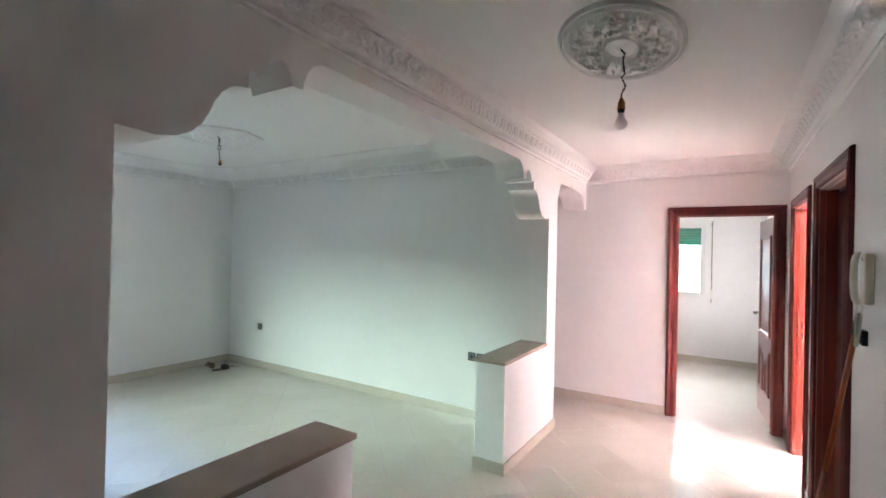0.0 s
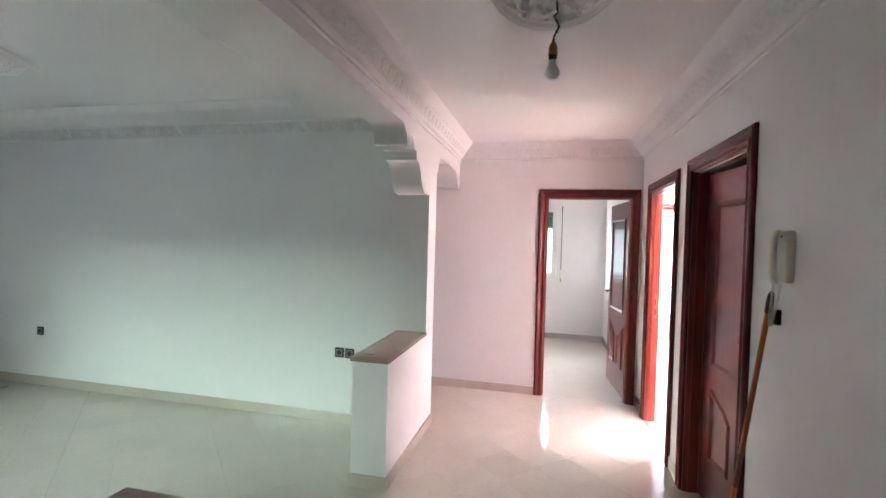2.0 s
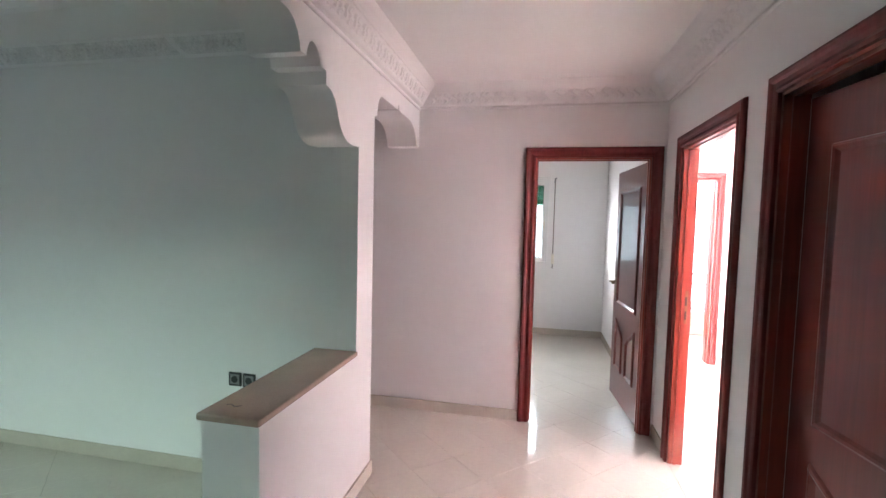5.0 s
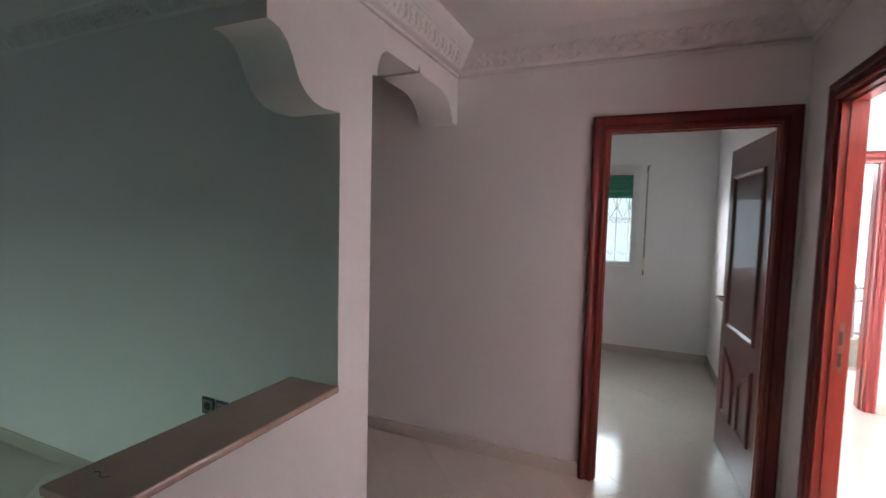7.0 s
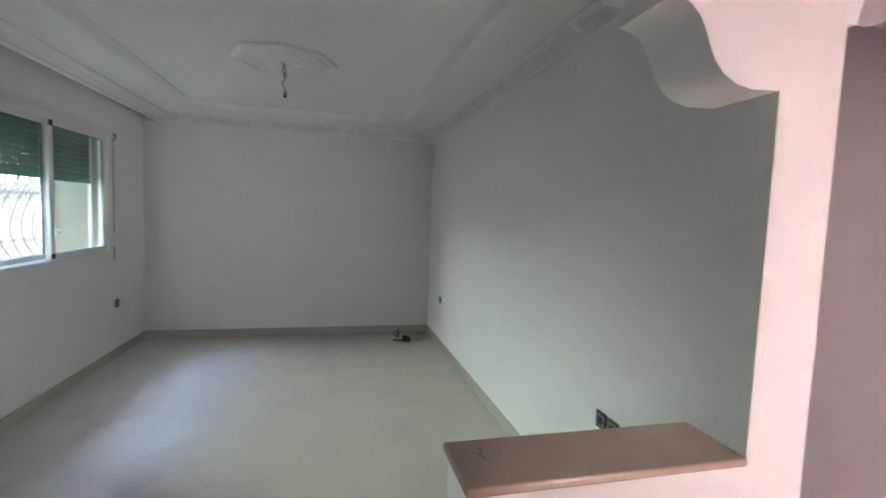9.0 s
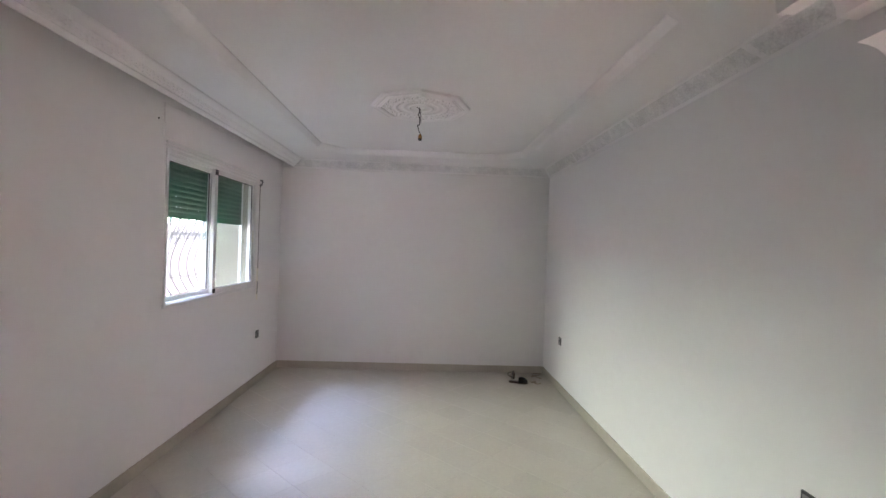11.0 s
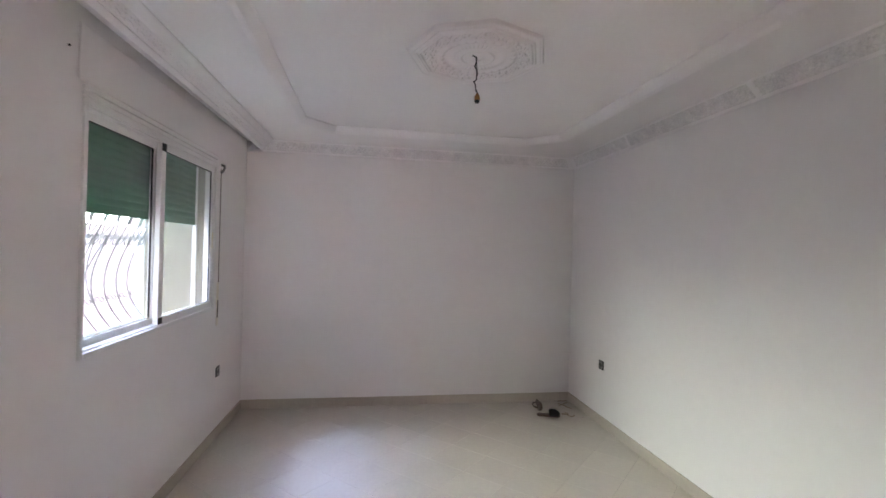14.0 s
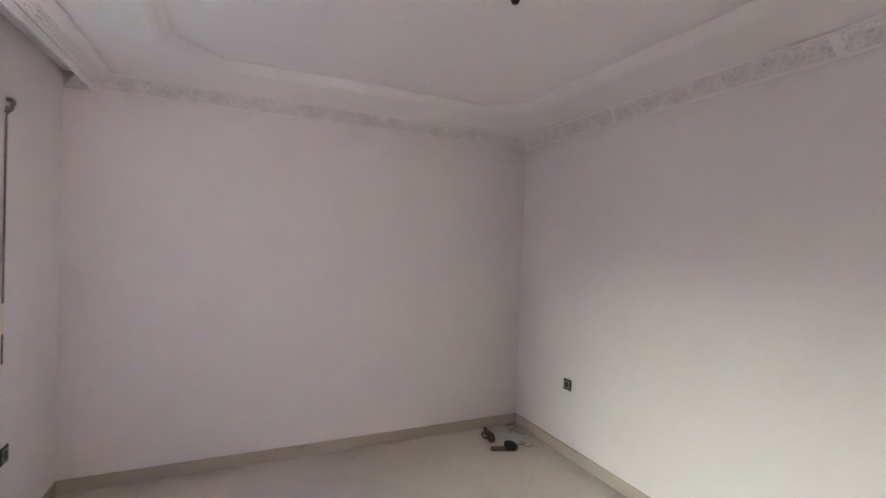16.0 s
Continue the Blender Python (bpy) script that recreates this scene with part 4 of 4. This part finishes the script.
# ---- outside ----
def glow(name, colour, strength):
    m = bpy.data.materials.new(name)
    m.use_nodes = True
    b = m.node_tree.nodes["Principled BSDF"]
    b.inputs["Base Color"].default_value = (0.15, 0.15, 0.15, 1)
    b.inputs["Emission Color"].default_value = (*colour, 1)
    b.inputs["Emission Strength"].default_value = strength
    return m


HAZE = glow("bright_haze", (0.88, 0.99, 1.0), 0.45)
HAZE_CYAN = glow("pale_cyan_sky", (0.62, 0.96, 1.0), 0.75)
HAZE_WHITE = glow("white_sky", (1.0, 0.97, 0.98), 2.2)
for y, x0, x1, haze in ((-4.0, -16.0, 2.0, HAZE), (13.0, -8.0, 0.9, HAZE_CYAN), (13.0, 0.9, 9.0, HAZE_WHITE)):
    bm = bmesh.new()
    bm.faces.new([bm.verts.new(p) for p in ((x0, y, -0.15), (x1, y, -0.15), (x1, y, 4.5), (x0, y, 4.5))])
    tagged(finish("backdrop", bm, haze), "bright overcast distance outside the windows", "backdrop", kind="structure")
bm = bmesh.new()
box(bm, -400, -400, -0.5, 400, 400, -0.16)
tagged(finish("ground", bm, GROUND), "pale concrete ground outside", "ground", kind="structure")
bm = bmesh.new()
box(bm, -5.3, 0.50, -0.16, -4.955, 0.805, 3.2)
tagged(finish("wall_outside_cheek", bm, RENDERED), "stained beige rendered wall outside the window", "wall", kind="structure")
pipe = thing("drain_pipe", "white drain pipe on the outside wall", "pipe", pose(-4.955, 0.47, 0))
bm = bmesh.new()
lathe(bm, [(0.03, -0.16), (0.03, 3.1)], (0, 0), 14)
part("pipe", bm, ALU, pipe, smooth=True)
tap = thing("garden_tap", "small metal tap on the outside wall", "tap", pose(-4.955, 0.60, 1.22))
bm = bmesh.new()
tube(bm, [(0, 0, 0), (0.06, 0, 0), (0.075, 0, -0.012), (0.08, 0, -0.04)], 0.010, 8)
part("spout", bm, STEEL, tap, smooth=True)
bm = bmesh.new()
tube(bm, [(0.04, -0.03, 0.03), (0.04, 0.03, 0.03)], 0.006, 8)
part("tap_handle", bm, STEEL, tap, smooth=True)

# balcony beyond the side room
bm = bmesh.new()
box(bm, 0.5, 7.69, -0.15, 3.9, 9.4, -0.005)
tagged(finish("balcony_floor", bm, GROUT), "tiled balcony floor", "floor", kind="structure")
bm = bmesh.new()
box(bm, 0.5, 9.05, -0.005, 3.9, 9.2, 0.30)
tagged(finish("balcony_parapet", bm, RENDERED), "low cream balcony parapet", "parapet", kind="structure")
# grey in place of black: the veil of glare is put into the colour
rail = thing("balcony_railing", "black metal balcony railing on the parapet, greyed for glare", "railing", pose(0.6, 9.12, 0.30))
for z in (0.06, 0.42, 0.56):
    bm = bmesh.new()
    tube(bm, [(0, 0, z), (3.2, 0, z)], 0.014, 8)
    part("rail", bm, GREYP, rail, smooth=True)
for k in range(5):
    bm = bmesh.new()
    box(bm, 0.75 * k + 0.06, -0.02, 0.0, 0.75 * k + 0.10, 0.02, 0.60)
    part("post", bm, GREYP, rail, bevel=0.004)


# ---- floor tiles ----
ROOMS = {"hall": (HX0 - 0.235, -1.3, HX1, FAR), "living": (LX0, LY0 - 0.1, LX1, LY1)}
fl = bmesh.new()
for x0, y0, x1, y1 in ((-5.945, 0.8, LX1, 4.505), (LX1, -1.5, 0.875, FAR), (-3.2, 4.505, LX1, FAR), (-2.9, FAR, 0.875, 8.6), (0.875, 2.0, 3.95, 7.69)):
    box(fl, x0, y0, -0.15, x1, y1, -0.0045)
floor = tagged(finish("floor", fl, GROUT), "cream glazed floor tiles laid on the diagonal", "floor", kind="structure")
PITCH, JOINT = 0.3083, 0.0012
U0, V0 = 5.05 / math.sqrt(2), 5.457 / math.sqrt(2)
R2 = 1 / math.sqrt(2)


def clip(poly, axis, limit, keep):
    out = []
    for i, p in enumerate(poly):
        q = poly[(i + 1) % len(poly)]
        a, b = (p[axis] - limit) * keep, (q[axis] - limit) * keep
        if a >= 0:
            out.append(p)
        if (a > 0 > b) or (a < 0 < b):
            f = a / (a - b)
            out.append((p[0] + (q[0] - p[0]) * f, p[1] + (q[1] - p[1]) * f))
    return out


def tile_polys(x0, y0, x1, y1):
    """Tiles of the diagonal grid inside a rectangle: centre, outline, whole or cut."""
    res = []
    h = (PITCH - JOINT) / 2
    us = [(x + y) * R2 for x in (x0, x1) for y in (y0, y1)]
    vs = [(y - x) * R2 for x in (x0, x1) for y in (y0, y1)]
    for i in range(math.floor((min(us) - U0) / PITCH) - 1, math.ceil((max(us) - U0) / PITCH) + 1):
        for j in range(math.floor((min(vs) - V0) / PITCH) - 1, math.ceil((max(vs) - V0) / PITCH) + 1):
            u, v = U0 + (i + 0.5) * PITCH, V0 + (j + 0.5) * PITCH
            corners = [((u + a - v - b) * R2, (u + a + v + b) * R2) for a, b in ((-h, -h), (h, -h), (h, h), (-h, h))]
            cut = corners
            for axis, limit, keep in ((0, x0, 1), (0, x1, -1), (1, y0, 1), (1, y1, -1)):
                if cut:
                    cut = clip(cut, axis, limit, keep)
            if len(cut) < 3:
                continue
            area = abs(sum(p[0] * q[1] - q[0] * p[1] for p, q in zip(cut, cut[1:] + cut[:1]))) / 2
            if area < 0.0004:
                continue
            res.append((((u - v) * R2, (u + v) * R2), cut, area > 4 * h * h * 0.9999))
    return res


def tile_mesh(poly, origin):
    """A tile with a small eased edge."""
    cx, cy = sum(p[0] for p in poly) / len(poly), sum(p[1] for p in poly) / len(poly)
    verts, faces, n = [], [], len(poly)
    for s, z in ((1.0, -0.006), (1.0, -0.0004), (0.0, 0.0)):
        for x, y in poly:
            if s == 0.0:
                d = math.hypot(x - cx, y - cy)
                k = max(0.0, 1 - 0.0010 / max(d, 0.002))
                x, y = cx + (x - cx) * k, cy + (y - cy) * k
            verts.append((x - origin[0], y - origin[1], z))
    for r in (0, n):
        for i in range(n):
            faces.append((r + i, r + (i + 1) % n, r + n + (i + 1) % n, r + n + i))
    faces.append(tuple(range(2 * n, 3 * n)))
    me = bpy.data.meshes.new("tile")
    me.from_pydata(verts, [], faces)
    me.materials.append(TILE)
    return me


whole_mesh = None
count = 0
tilt = random.Random(11)
spare = []
for key, near in (("hall", True), ("living", True)):
    for centre, poly, whole in tile_polys(*ROOMS[key]):
        if count >= 300 or centre[1] < -0.2 or (key == "hall" and centre[1] < 0.6):
            spare.append(poly)
            continue
        if whole:
            if whole_mesh is None:
                whole_mesh = tile_mesh(poly, centre)
            me = whole_mesh
        else:
            me = tile_mesh(poly, centre)
        ob = new("tile", me)
        ob.location = (centre[0], centre[1], tilt.uniform(-0.0002, 0.0))
        ob.rotation_euler = (tilt.uniform(-0.0005, 0.0005), tilt.uniform(-0.0005, 0.0005), 0)
        ob.parent = floor
        count += 1
for rect in ((-3.0, 4.505, LX1, FAR), (-2.7, FAR, 0.725, 8.40), (0.725, 4.13, 3.8, 7.53), (HX1, 2.15, 2.25, 3.98)):
    spare += [poly for _, poly, _ in tile_polys(*rect)]
verts, faces = [], []
for poly in spare:
    b0 = len(verts)
    n = len(poly)
    verts += [(x, y, -0.006) for x, y in poly] + [(x, y, -0.0002) for x, y in poly]
    faces += [(b0 + i, b0 + (i + 1) % n, b0 + n + (i + 1) % n, b0 + n + i) for i in range(n)]
    faces.append(tuple(range(b0 + n, b0 + 2 * n)))
me = bpy.data.meshes.new("tiles")
me.from_pydata(verts, [], faces)
me.materials.append(TILE)
rest = new("tiles", me)
rest.parent = floor
rest["kind"] = "stuff"
